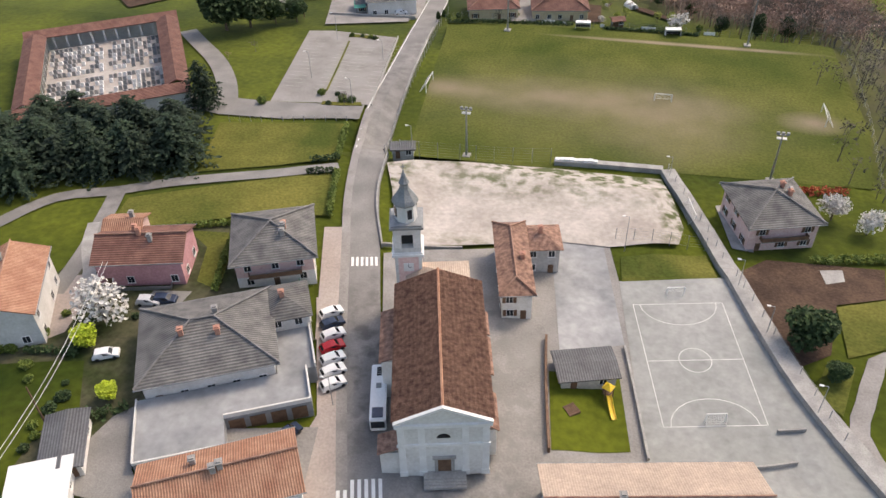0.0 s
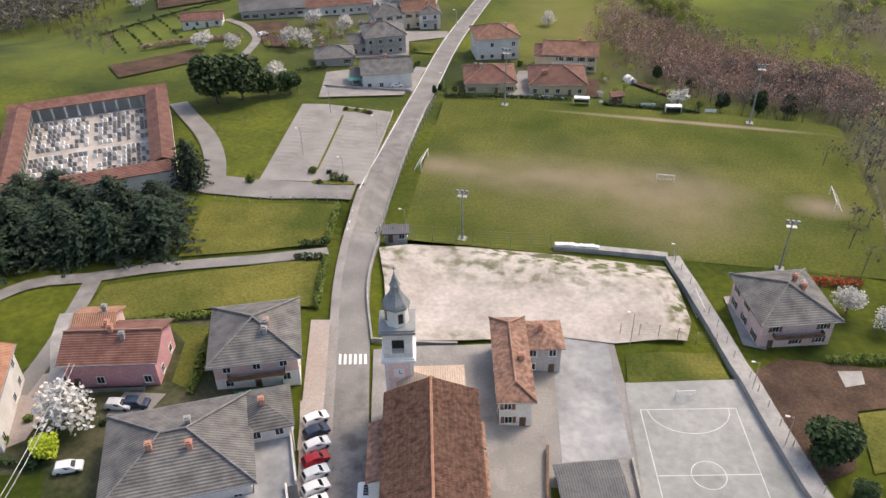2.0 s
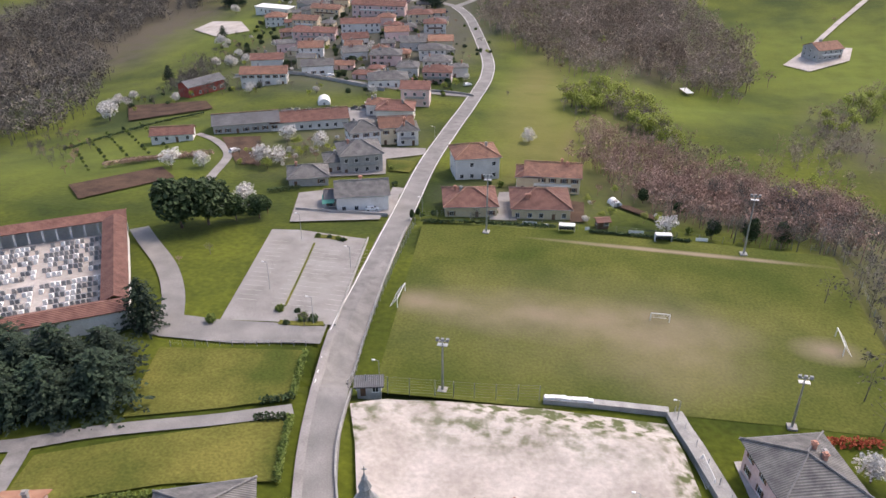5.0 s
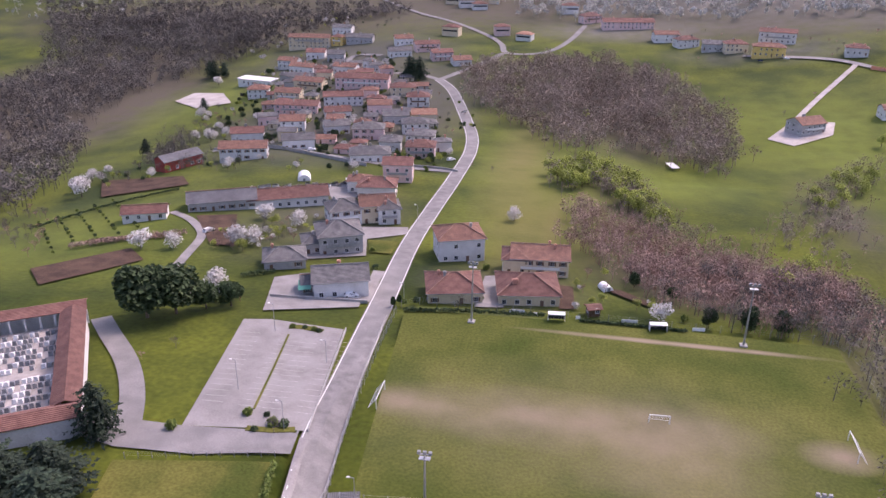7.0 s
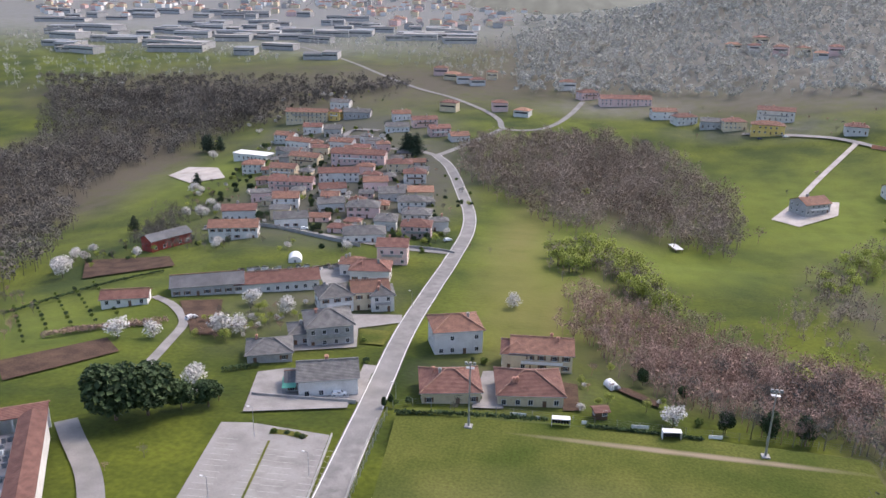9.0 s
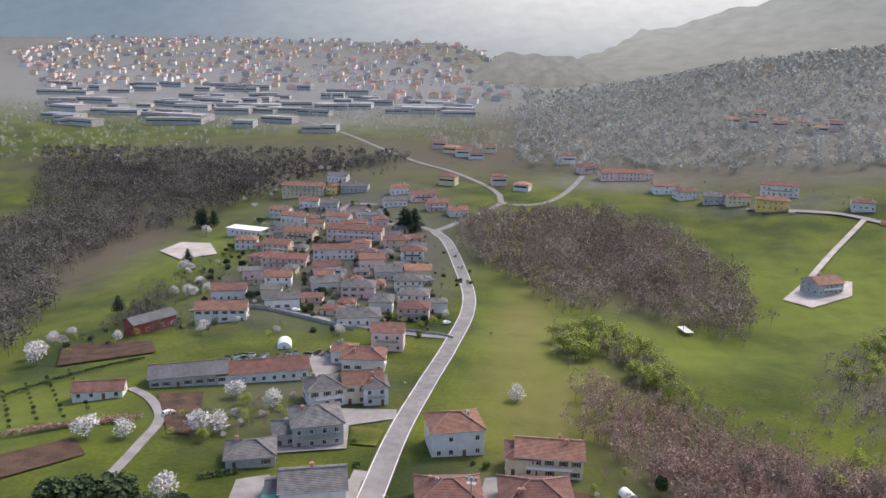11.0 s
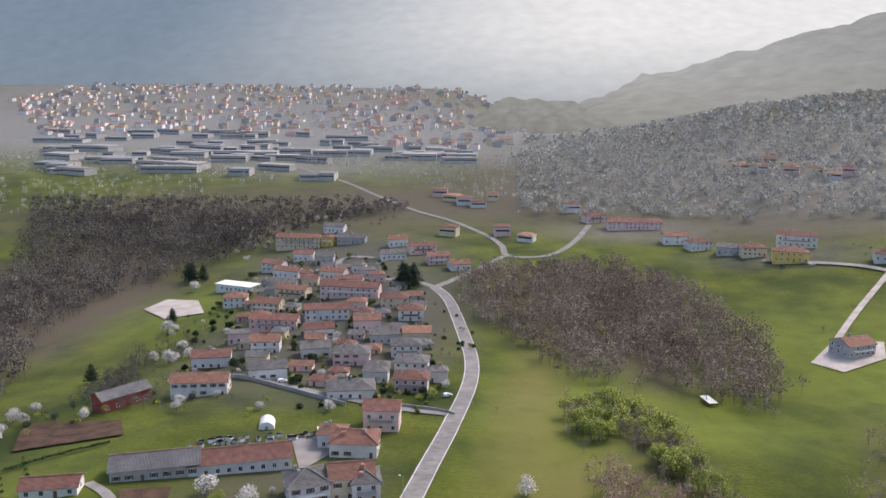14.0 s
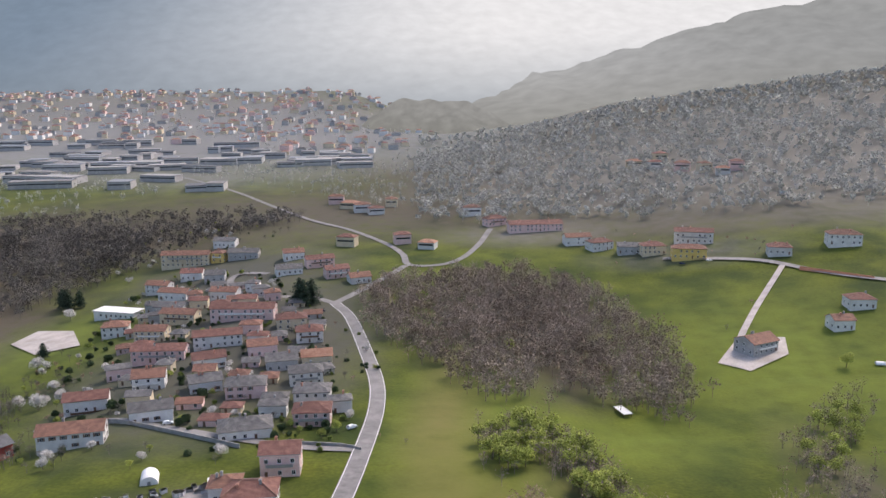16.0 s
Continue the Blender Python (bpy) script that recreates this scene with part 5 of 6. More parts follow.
fence([(3, 64.5), (16, 67.5), (36, 71.5)], 4.0, 4, "tall wire ball fence at the pitch edge", 6)
fence([(-0.5, 64), (-3.5, 86), (-5, 110), (-6.5, 143)], 2.2, 3, "wire fence between road and pitch", 4)
fence([(-6, 147), (20, 148.5), (60, 149), (104, 148), (109, 120), (106, 76)], 1.8, 5, "low wire fence round the pitch", 3)
fence([(61.6, 72), (69.4, 50), (73.7, 35.4), (87, 1.4)], 3.0, 4, "wire fence on the concrete wall", 5)
fence([(52, 43), (69, 45.5)], 3.0, 3, "wire fence behind the grass plot", 5)
fence([(-40, 67.8), (-13, 74.5)], 1.2, 2.5, "low wire fence beside the lane", 3)
low_wall("retaining_wall", [(61.6, 72.4), (69.4, 50.1), (73.7, 35.4), (78, 23), (82.7, 11), (87.3, 2), (92, -6), (97, -14)], 1.3, 3.0, CONCRETE, "long pale concrete retaining wall beside the court")
low_wall("low_wall", [(0.5, 63), (3.6, 45), (9.6, 29)], 0.7, 0.35, CONCRETE, "low pale concrete wall along the road")
low_wall("low_wall", [(9.6, 29.5), (17, 31.2), (24, 33.5)], 0.5, 0.35, CONCRETE, "low concrete kerb wall")
low_wall("retaining_wall", [(-1.5, 66), (-4.2, 90), (-6.5, 115), (-8.5, 141)], 0.6, 0.3, CONCRETE, "low concrete roadside wall above the pitch")
low_wall("low_wall", [(-10, 84), (-13, 105), (-16.6, 130.5)], 0.5, 0.3, CONCRETE, "low parapet between parking lot and road")
low_wall("low_wall", [(42.6, 13), (43.9, 3), (46, -9.5)], 1.2, 0.4, WOOD, "old mossy brown garden wall")
low_wall("low_wall", [(55.4, 14.6), (57.3, 6), (60, -7)], 0.8, 0.35, CONCRETE, "concrete wall beside the court")
low_wall("low_wall", [(78.2, 2), (80, 2.5), (82.2, 3)], 0.9, 0.3, CONCRETE, "short concrete wall at the court corner")
low_wall("low_wall", [(74.2, -5.4), (77, -4.5), (80.5, -3.1)], 0.9, 0.3, CONCRETE, "short concrete wall behind the court")
low_wall("bleacher", [(36.8, 71.6), (46.8, 72.4), (60.6, 73)], 1.2, 1.6, CONCRETE, "concrete terrace with a white slab beside the pitch", "bench")
low_wall("low_wall", [(-44, 147), (-30, 148), (-16.5, 149.5)], 0.8, 0.3, CONCRETE, "pale garden wall behind the parking lot")
low_wall("low_wall", [(-17, 300), (-24.5, 303.5), (-40, 305)], 1.0, 0.3, CONCRETE, "concrete roadside garden wall")
low_wall("low_wall", [(-150, 328), (-120, 326), (-90, 314), (-60, 300)], 1.4, 0.4, CONCRETE, "long stone terrace wall under the houses")
cover = thing("cover_sheet", 41.8, 72, 4, "white folded cover sheet on the concrete terrace", "cover")
cover.location.z += 1.2
bm = bmesh.new()
for i in range(9):
    box(bm, -4.8 + i * 1.05, -3.8 + i * 1.05, -0.55 + 0.06 * (i % 3), 0.5 + 0.05 * (i % 2), 0, 0.35 + 0.06 * (i % 4))
part("sheet", bm, PAINT, cover)
hut = house(3.6, 64.6, 15, 4.6, 2.6, 2.3, WALL_GREY, SHEET, "flat", "small green ticket hut at the pitch gate", name="hut", chim=0, detail=1)


def dugout(x, y, yaw, w, label):
    d = thing("dugout", x, y, yaw, label, "dugout", "pitch dugouts")
    part("shell", boxes((-w / 2, w / 2, 0.9, 1.0, 0, 2.0), (-w / 2, -w / 2 + 0.08, -0.6, 0.9, 0, 2.0), (w / 2 - 0.08, w / 2, -0.6, 0.9, 0, 2.0), (-w / 2, w / 2, -0.8, 1.0, 2.0, 2.1)), PAINT, d)
    for i in range(6):
        part("seat", boxes((-w / 2 + 0.2 + i * (w - 0.4) / 6, -w / 2 + 0.1 + (i + 1) * (w - 0.4) / 6, 0.3, 0.8, 0.35, 0.9)), DARK, d)


dugout(36, 145.3, 5, 4.4, "white football dugout with dark seats")
dugout(61.8, 145, 8, 4.4, "white football dugout with dark seats")
for x, y, w in ((25.5, 147.2, 4), (54.8, 148.6, 4.2), (72, 147, 3.2), (30.5, 146.5, 1.2), (41.5, 147, 1.2)):
    b = thing("advert_board", x, y, 5, "white board at the pitch edge", "board", "boards at the pitch edge")
    part("board", boxes((-w / 2, w / 2, -0.04, 0.04, 0.15, 1.1)), PAINT, b)
    for sx in (-1, 1):
        part("post", boxes((sx * w * 0.4 - 0.04, sx * w * 0.4 + 0.04, 0.04, 0.12, -0.2, 1.1)), STEEL, b)


low_wall("kerb_island", [(-23.5, 89), (-26.5, 107), (-29.5, 124)], 0.25, 0.5, LAWN, "narrow planted kerb island between the parking rows", "kerb")
low_wall("kerb_island", [(-22, 127.5), (-27, 128.6), (-31, 128.2)], 0.25, 2.0, LAWN, "short planted island at the end of the parking rows", "kerb")
low_wall("kerb_island", [(-12.5, 83.8), (-17, 82.2), (-22, 81.8)], 0.25, 1.6, LAWN, "planted kerb island at the parking entrance", "kerb")


# ---- cars and bus ----
def car_meshes(paint, ln=4.1, wd=1.75):
    prof = [(-0.5, 0.3), (-0.5, 0.75), (-0.46, 0.95), (-0.38, 1.42), (-0.1, 1.5), (0.12, 1.45), (0.27, 1.0), (0.46, 0.85), (0.5, 0.6), (0.5, 0.3)]
    bm = bmesh.new()
    sides = []
    for sy in (-1, 1):
        sides.append([bm.verts.new((px * ln, sy * wd / 2 * (0.84 if pz > 1.1 else 1.0), pz)) for px, pz in prof])
    bm.faces.new(sides[0])
    bm.faces.new(sides[1][::-1])
    for i in range(len(prof)):
        j = (i + 1) % len(prof)
        bm.faces.new((sides[0][j], sides[0][i], sides[1][i], sides[1][j]))
    bmesh.ops.recalc_face_normals(bm, faces=bm.faces)
    bmesh.ops.bevel(bm, geom=bm.edges[:], offset=0.05, segments=1, affect="EDGES")
    body = mesh_of("body", bm, paint)
    glass = []
    for sy in (-1, 1):
        g = bmesh.new()
        g.faces.new([g.verts.new((px * ln, sy * (wd / 2 * y_k + 0.012), pz)) for px, pz, y_k in ((-0.4, 1.0, 0.93), (0.22, 1.0, 0.93), (0.1, 1.38, 0.86), (-0.35, 1.36, 0.86))])
        bmesh.ops.solidify(g, geom=g.faces[:], thickness=0.02)
        glass.append(("side_window", mesh_of("side_window", g, GLASS)))
    for nm, q in (("windscreen", ((0.262, 1.03), (0.135, 1.42))), ("rear_window", ((-0.46, 1.0), (-0.39, 1.38)))):
        sgn = 0.012 if q[0][0] > 0 else -0.02
        g = bmesh.new()
        g.faces.new([g.verts.new(p) for p in ((q[0][0] * ln + sgn, -0.68, q[0][1]), (q[0][0] * ln + sgn, 0.68, q[0][1]), (q[1][0] * ln + sgn, 0.58, q[1][1]), (q[1][0] * ln + sgn, -0.58, q[1][1]))])
        bmesh.ops.solidify(g, geom=g.faces[:], thickness=0.02)
        glass.append((nm, mesh_of(nm, g, GLASS)))
    return body, glass


wb = bmesh.new()
tube(wb, (0, -0.1, 0), (0, 0.1, 0), 0.32, 0.32, 12)
WHEEL = mesh_of("wheel", wb, DARK)
CARS = {"white": car_meshes(CARWHITE), "dark blue": car_meshes(CARDARK), "red": car_meshes(CARRED), "silver": car_meshes(CARSILVER)}


def car(x, y, yaw, colour):
    c = thing("car", x, y, yaw, f"small {colour} hatchback car parked on the asphalt", "car", "parked cars")
    c.location.z += 0.12
    body, glass = CARS[colour]
    shared("body", body, c, Matrix())
    for nm, me in glass:
        shared(nm, me, c, Matrix())
    for sx in (-1.28, 1.28):
        for sy in (-0.8, 0.8):
            shared("wheel", WHEEL, c, pose(sx, sy, 0.32))


for (x, y), colour in zip(((7.0, 8.6), (8.0, 6.2), (9.0, 3.8), (9.8, 1.2), (10.7, -1.2), (11.6, -3.6), (12.5, -6.1)), ("white", "dark blue", "white", "red", "white", "white", "white")):
    car(x, y, 42, colour)
for x, y, yaw, colour in ((-23.6, -9.5, 25, "white"), (-23.5, 3.2, 10, "silver"), (-21, 4.2, 10, "dark blue"), (-95, 323, 22, "white"), (-89.5, 325.5, 22, "dark blue"), (-88, 198, 60, "white"), (-70, 488, 10, "dark blue"), (-24, 322, 40, "white"), (9.5, -16.5, 60, "dark blue"), (-22, 152.5, 20, "white"), (178, 585, 0, "white"), (160, 584, 5, "dark blue")):
    car(x, y, yaw, colour)
bus = thing("bus", 20.3, -7.5, 105, "white bus parked beside the church", "bus")
bus.location.z += 0.12
bm = boxes((-5.4, 5.4, -1.2, 1.2, 0.4, 2.95))
bmesh.ops.bevel(bm, geom=bm.edges[:], offset=0.18, segments=2, affect="EDGES")
part("body", bm, CARWHITE, bus)
part("windows", boxes((-4.9, 4.9, -1.22, -1.2, 1.5, 2.5), (-4.9, 4.9, 1.2, 1.22, 1.5, 2.5)), GLASS, bus)
part("windscreen", boxes((-5.42, -5.39, -1.0, 1.0, 1.2, 2.6)), GLASS, bus)
part("roof_unit", boxes((-4.9, -3.2, -0.8, 0.8, 2.95, 3.15)), CARDARK, bus)
for i in range(4):
    part("roof_vent", boxes((3.0 + i * 0.45, 3.3 + i * 0.45, -0.35, 0.35, 2.95, 3.05)), DARK, bus)
part("roof_hatch", boxes((0.6, 1.5, -0.4, 0.4, 2.95, 3.05)), LEAD, bus)
for sx in (-3.4, 3.2):
    for sy in (-1.1, 1.1):
        shared("wheel", WHEEL, bus, pose(sx, sy, 0.45) @ Matrix.Scale(1.4, 4))

# ---- playground, tarpaulins, small things ----
slide = thing("slide", 54.2, 1.0, 18, "yellow playground slide tower on the grass", "slide")
part("tower", boxes(*[(sx - 0.06, sx + 0.06, sy - 0.06, sy + 0.06, 0, 2.6) for sx in (-0.6, 0.6) for sy in (2.0, 3.2)], (-0.7, 0.7, 1.9, 3.3, 1.3, 1.42)), WOOD, slide)
bm = bmesh.new()
tube(bm, (0, 2.6, 2.6), (0, 2.6, 3.4), 1.1, 0.1, 4)
part("canopy", bm, YELLOWPL, slide)
bm = bmesh.new()
for z0, y0, z1, y1 in ((1.4, 1.9, 0.8, 0.6), (0.8, 0.6, 0.35, -0.6), (0.35, -0.6, 0.25, -1.8)):
    for a, b, h in ((-0.35, 0.35, 0.0), (-0.4, -0.33, 0.25), (0.33, 0.4, 0.25)):
        v = [bm.verts.new(p) for p in ((a, y0, z0 + h), (b, y0, z0 + h), (b, y1, z1 + h), (a, y1, z1 + h), (a, y0, z0 - 0.05), (b, y0, z0 - 0.05), (b, y1, z1 - 0.05), (a, y1, z1 - 0.05))]
        for q in ((0, 1, 2, 3), (7, 6, 5, 4), (0, 4, 5, 1), (2, 6, 7, 3), (1, 5, 6, 2), (3, 7, 4, 0)):
            bm.faces.new([v[i] for i in q])
part("chute", bm, YELLOWPL, slide, "bright yellow plastic chute")
pal = thing("pallet_pile", 48.4, -0.8, 40, "pile of grey wooden pallets on the grass", "pallets")
for k in range(3):
    part("pallet", boxes(*[(-1 + 0.33 * i, -0.8 + 0.33 * i, -1, 1, 0.16 * k + 0.1, 0.16 * k + 0.14) for i in range(6)], (-1, 0.85, -1, -0.85, 0.16 * k, 0.16 * k + 0.1), (-1, 0.85, 0.85, 1, 0.16 * k, 0.16 * k + 0.1)), WOOD, pal)
aw = thing("awning", -35.5, 152, 20, "green tarpaulin awning beside the grey-roofed house", "awning")
part("sheet", boxes((-1.8, 1.8, -3.2, 3.2, 2.6, 2.7)), GREENSHEET, aw)
for sx in (-1.6, 1.6):
    for sy in (-3, 3):
        part("post", boxes((sx - 0.06, sx + 0.06, sy - 0.06, sy + 0.06, -0.6, 2.6)), STEEL, aw)
net = thing("screen_fence", -1.2, 12.5, 23, "green mesh screen fence round the garden", "fence")
part("screen", boxes((-6.5, 1.0, -0.04, 0.04, 0, 1.6), (1.0, 1.08, 0, 7, 0, 1.4)), GREENSHEET, net)
for i in range(5):
    part("post", boxes((-6.5 + i * 1.8, -6.42 + i * 1.8, 0.05, 0.13, -0.2, 1.7)), STEEL, net)
for x, y, r, ln, yaw in ((-80, 272, 2.8, 7, 20), (49, 178.5, 1.6, 4, 30), (212, 413, 1.4, 4, 80)):
    gh = thing("polytunnel", x, y, yaw, "white plastic polytunnel greenhouse", "greenhouse")
    bm = bmesh.new()
    rings = [[bm.verts.new((r * math.cos(math.pi * i / 10), yy, r * math.sin(math.pi * i / 10))) for i in range(11)] for yy in (-ln / 2, 0, ln / 2)]
    for p, q in zip(rings, rings[1:]):
        for i in range(10):
            bm.faces.new((p[i], q[i], q[i + 1], p[i + 1]))
    bm.faces.new(rings[0])
    bm.faces.new(rings[-1][::-1])
    bmesh.ops.recalc_face_normals(bm, faces=bm.faces)
    part("cover", bm, PAINT, gh)
    part("door", boxes((-0.5, 0.5, -ln / 2 - 0.06, -ln / 2 - 0.01, 0, 1.2)), LEAD, gh)
of = thing("barrier_fence", 244, 541, -40, "orange plastic barrier mesh beside the hamlet road", "fence")
part("mesh", boxes((-22, 22, -0.05, 0.05, -1.2, 1.6)), ORANGEPL, of)
rnd = random.Random(9)
for i in range(46):
    x, y = -97 + rnd.uniform(0, 46) * 0.92, 0
    y = 250 + (x + 97) * 0.45 + rnd.uniform(-2.5, 4)
    s = rnd.uniform(0.5, 1.3)
    c = thing("crate", x, y, rnd.uniform(0, 180), "stacked scrap crate in the storage yard", "crate", "storage yard clutter")
    part("body", boxes((-s, s, -s * 0.7, s * 0.7, -0.2, s), (-s * 1.04, s * 1.04, -s * 0.74, s * 0.74, s * 0.9, s)), rnd.choice((PAINT, CONCRETE, LEAD, CARSILVER)), c)
for x, y, w, d, h in ((-55, 268, 9, 6, 2.4), (83.5, 362, 4, 9, 1.6), (-57, 140.5, 14, 2.2, 2.4)):
    s = thing("tin_shelter", x, y, 20, "white roofed low shelter", "shelter")
    part("roof", boxes((-w / 2, w / 2, -d / 2, d / 2, h, h + 0.12)), PAINT, s)
    for sx in (-1, 1):
        for sy in (-1, 1):
            part("post", boxes((sx * w * 0.46 - 0.07, sx * w * 0.46 + 0.07, sy * d * 0.44 - 0.07, sy * d * 0.44 + 0.07, -0.6, h)), WOOD, s)
house(45.5, 158, 20, 3.2, 2.6, 2.2, WOOD, TILE_RED, "gable", "small garden shed with red roof", name="shed", chim=0, rise=0.7, detail=1)
# power lines on poles
pole = thing("power_pole", -24, -24, 0, "wooden power pole with two cables", "power pole")
bm = bmesh.new()
tube(bm, (0, 0, -0.5), (0, 0, 9), 0.16, 0.1, 8)
part("pole", bm, WOOD, pole)
bm = bmesh.new()
for k in (-0.4, 0.4):
    last = None
    for i in range(13):
        f = i / 12
        p = Vector((k + 4 - 8 * f, -14 + 40 * f, 9 - 3.0 * math.sin(math.pi * f) * 0.6))
        if last is not None:
            tube(bm, last, p, 0.035, 0.035, 4)
        last = p
part("cable", bm, PAINT, pole)

# ---- trees ----
rnd = random.Random(3)
for i, (x, y) in enumerate(((-73, 37), (-63, 37.5), (-55, 39.5), (-48, 42.5), (-42, 47.5), (-74, 47), (-68.5, 30), (-65, 46), (-58, 48), (-51, 51), (-46.5, 56), (-80, 40), (-82, 30), (-78, 54), (-70, 55), (-52, 45), (-60, 42), (-88, 38), (-76, 22), (-69, 40), (-55, 53), (-84, 46), (-62, 51), (-90, 28), (-72, 32))):
    tree("conifer", x, y, CONIFERS[i % 3], rnd.uniform(1.0, 1.3), "broad dark cedar in a dense group by the cemetery", rnd.uniform(0, 360), "dark conifers", zscale=rnd.uniform(0.52, 0.72))
tree("conifer", -49, 73.6, CONIFERS[1], 0.85, "dark cedar beside the cemetery lane", 40)
for dx, dy in ((0, 0), (4, 3), (-3.5, 4)):
    tree("conifer", -84 + dx, 503 + dy, CONIFERS[2], 1.15, "large dark conifer in the village", 10 + dx * 20, zscale=0.95)
for x, y, s in ((-255, 545, 1.0), (-262, 552, 0.9), (-248, 548, 0.8), (-190, 330, 0.6), (-212, 440, 0.6)):
    tree("conifer", x, y, CONIFERS[0], s, "dark conifer at the edge of the wood", x)
for x, y, s in ((-69, 125.5, 1.55), (-63, 129.5, 1.45), (-57, 134.5, 0.8), (-51.5, 138, 0.75)):
    tree("evergreen_tree", x, y, ROUND[0], s, "broad dark evergreen tree near the parking lot", x * 7)
for x, y, s, zs in ((76.0, 156.6, 0.42, 1.5), (86.0, 155.9, 0.50, 1.6), (94.4, 155.9, 0.50, 1.5), (57.7, 183.9, 0.35, 1.5), (68.3, 177.7, 0.42, 1.0), (-8.7, 148.2, 0.16, 2.2), (-7.5, 150.5, 0.16, 2.0)):
    tree("evergreen_tree", x, y, ROUND[0], s, "narrow dark ivy-covered evergreen tree", x * 9, "dark evergreens", zscale=zs)
tree("evergreen_tree", 84.2, 21, ROUND[0], 0.85, "round dark green evergreen garden tree")
tree("evergreen_tree", 88, 14.5, ROUND[0], 0.4, "small round evergreen tree")
tree("lime_tree", -28, -8, LIMES[0], 1.0, "bright yellow-green leafing small tree")
tree("lime_tree", -18.5, -17, LIMES[0], 0.75, "yellow-green leafing small tree")
for x, y, s in ((-28, -2.5, 1.25), (-101, 176, 1.1), (-91, 180, 0.9), (-72, 187, 1.15), (-67, 190, 1.0), (-60, 147, 1.0), (-172, 247, 1.3), (-180, 256, 1.0), (-75, 217, 1.0), (-60, 212, 0.9), (63.5, 157.5, 0.9), (15.6, 238.9, 0.9), (-166, 356, 1.0), (-204, 420, 1.0), (-240, 520, 1.1), (94, 62, 0.9), (100, 58, 0.8), (-50, 263, 0.8), (-150, 395, 0.9)):
    tree("blossom_tree", x, y, BLOSSOMS[int(abs(x)) % 2], s * 1.3, "white blossoming fruit tree", x * 13, "blossoming trees")
for i, (x, y) in enumerate(scatter(71, 64, [(22, 310), (40, 336), (62, 306), (70, 275), (84, 246), (60, 264), (46, 292), (33, 278)]) + scatter(72, 12, [(118, 262), (140, 318), (172, 372), (184, 372), (152, 300)]) + [(38, 425), (170, 360), (196, 412), (104, 200), (118, 225)]):
    tree("budding_tree", x, y, BUDS[i % 2], rnd.uniform(0.75, 1.15), "tree with pale yellow-green spring leaves", i * 57, "budding trees")
for i, (x, y) in enumerate([(-16, 81.5), (-58, 104), (-53, 111), (156.6, 468), (181, 503), (10, 144.8), (-2, 306), (-12, 312), (9.5, 153), (-62, 200), (-56, 196)] + scatter(73, 40, [(-130, 160), (-150, 205), (-190, 235), (-170, 190)]) + scatter(74, 46, [(-185, 345), (-205, 400), (-190, 440), (-160, 370)]) + scatter(79, 60, [(-30, 300), (-24, 420), (-70, 500), (-200, 620), (-190, 440), (-120, 330)]) + scatter(80, 26, [(80, 600), (240, 560), (260, 640), (110, 690)]) + scatter(75, 18, [(-88, 195), (-60, 225), (-55, 200), (-75, 180)])):
    tree("bare_tree", x, y, BARES[i % 3], rnd.uniform(0.25, 0.5), "small bare orchard tree", i * 41, "bare garden trees")
for i, (x, y) in enumerate(scatter(76, 46, [(74, 152), (112, 150), (128, 200), (96, 205), (60, 185)])):
    tree("bare_tree", x, y, BARES[i % 3], rnd.uniform(0.7, 1.05), "tall bare tree at the wood edge", i * 67, "bare wood trees")
for i, (x, y) in enumerate([(-24, 128), (-27, 128.5), (-30, 128.3), (-20, 87), (-24, 87), (-15, 84), (-17.5, 84), (-20, 81.5), (-36.5, 78.5), (-22.5, 127.5), (-27, 193), (-22, 178), (-21, 176), (8, 187), (12, 186), (14, 160), (-6, 150), (-3, 152), (70, 160), (-75, 155)] + scatter(77, 150, [(-30, 290), (-24, 420), (-70, 500), (-160, 520), (-120, 330)]) + scatter(78, 26, [(-45, -25), (-25, -28), (-22, 0), (-45, 10)])):
    tree("shrub", x, y, SHRUBS[i % 2], rnd.uniform(0.6, 1.2), "low rounded green garden shrub", i * 31, "garden shrubs")


for i, (x, y) in enumerate(scatter(93, 34, [(-85, 205), (-55, 225), (-48, 205), (-62, 182), (-80, 182)]) + scatter(94, 14, [(40, 160), (72, 160), (50, 195), (40, 190)])):
    tree("garden_tree", x, y, (BUDS[0], BLOSSOMS[1], BUDS[1], BARES[1])[i % 4], rnd.uniform(0.3, 0.55), "small leafing garden tree among the houses", i * 47, "garden trees")
free = [(x, y) for x, y in scatter(95, 520, [(-28, 300), (-24, 400), (-60, 490), (-150, 600), (-215, 600), (-215, 520), (-190, 430), (-150, 330)]) if all((x - a) ** 2 + (y - b) ** 2 > (c * 0.5 + 2.5) ** 2 for a, b, c in HOUSES) and abs(x + 18 + max(0, y - 344) * 0.3) > 7]
for i, (x, y) in enumerate(free[:210]):
    tree("garden_tree", x, y, (BUDS[0], ROUND[0], BARES[0], SHRUBS[1], BLOSSOMS[0], BARES[1], ROUND[0], SHRUBS[0])[i % 8], (0.4, 0.3, 0.4, 1.3, 0.6, 0.4, 0.4, 1.3)[i % 8] * rnd.uniform(0.7, 1.3), "garden tree or bush between the village houses", i * 47, "village garden trees")
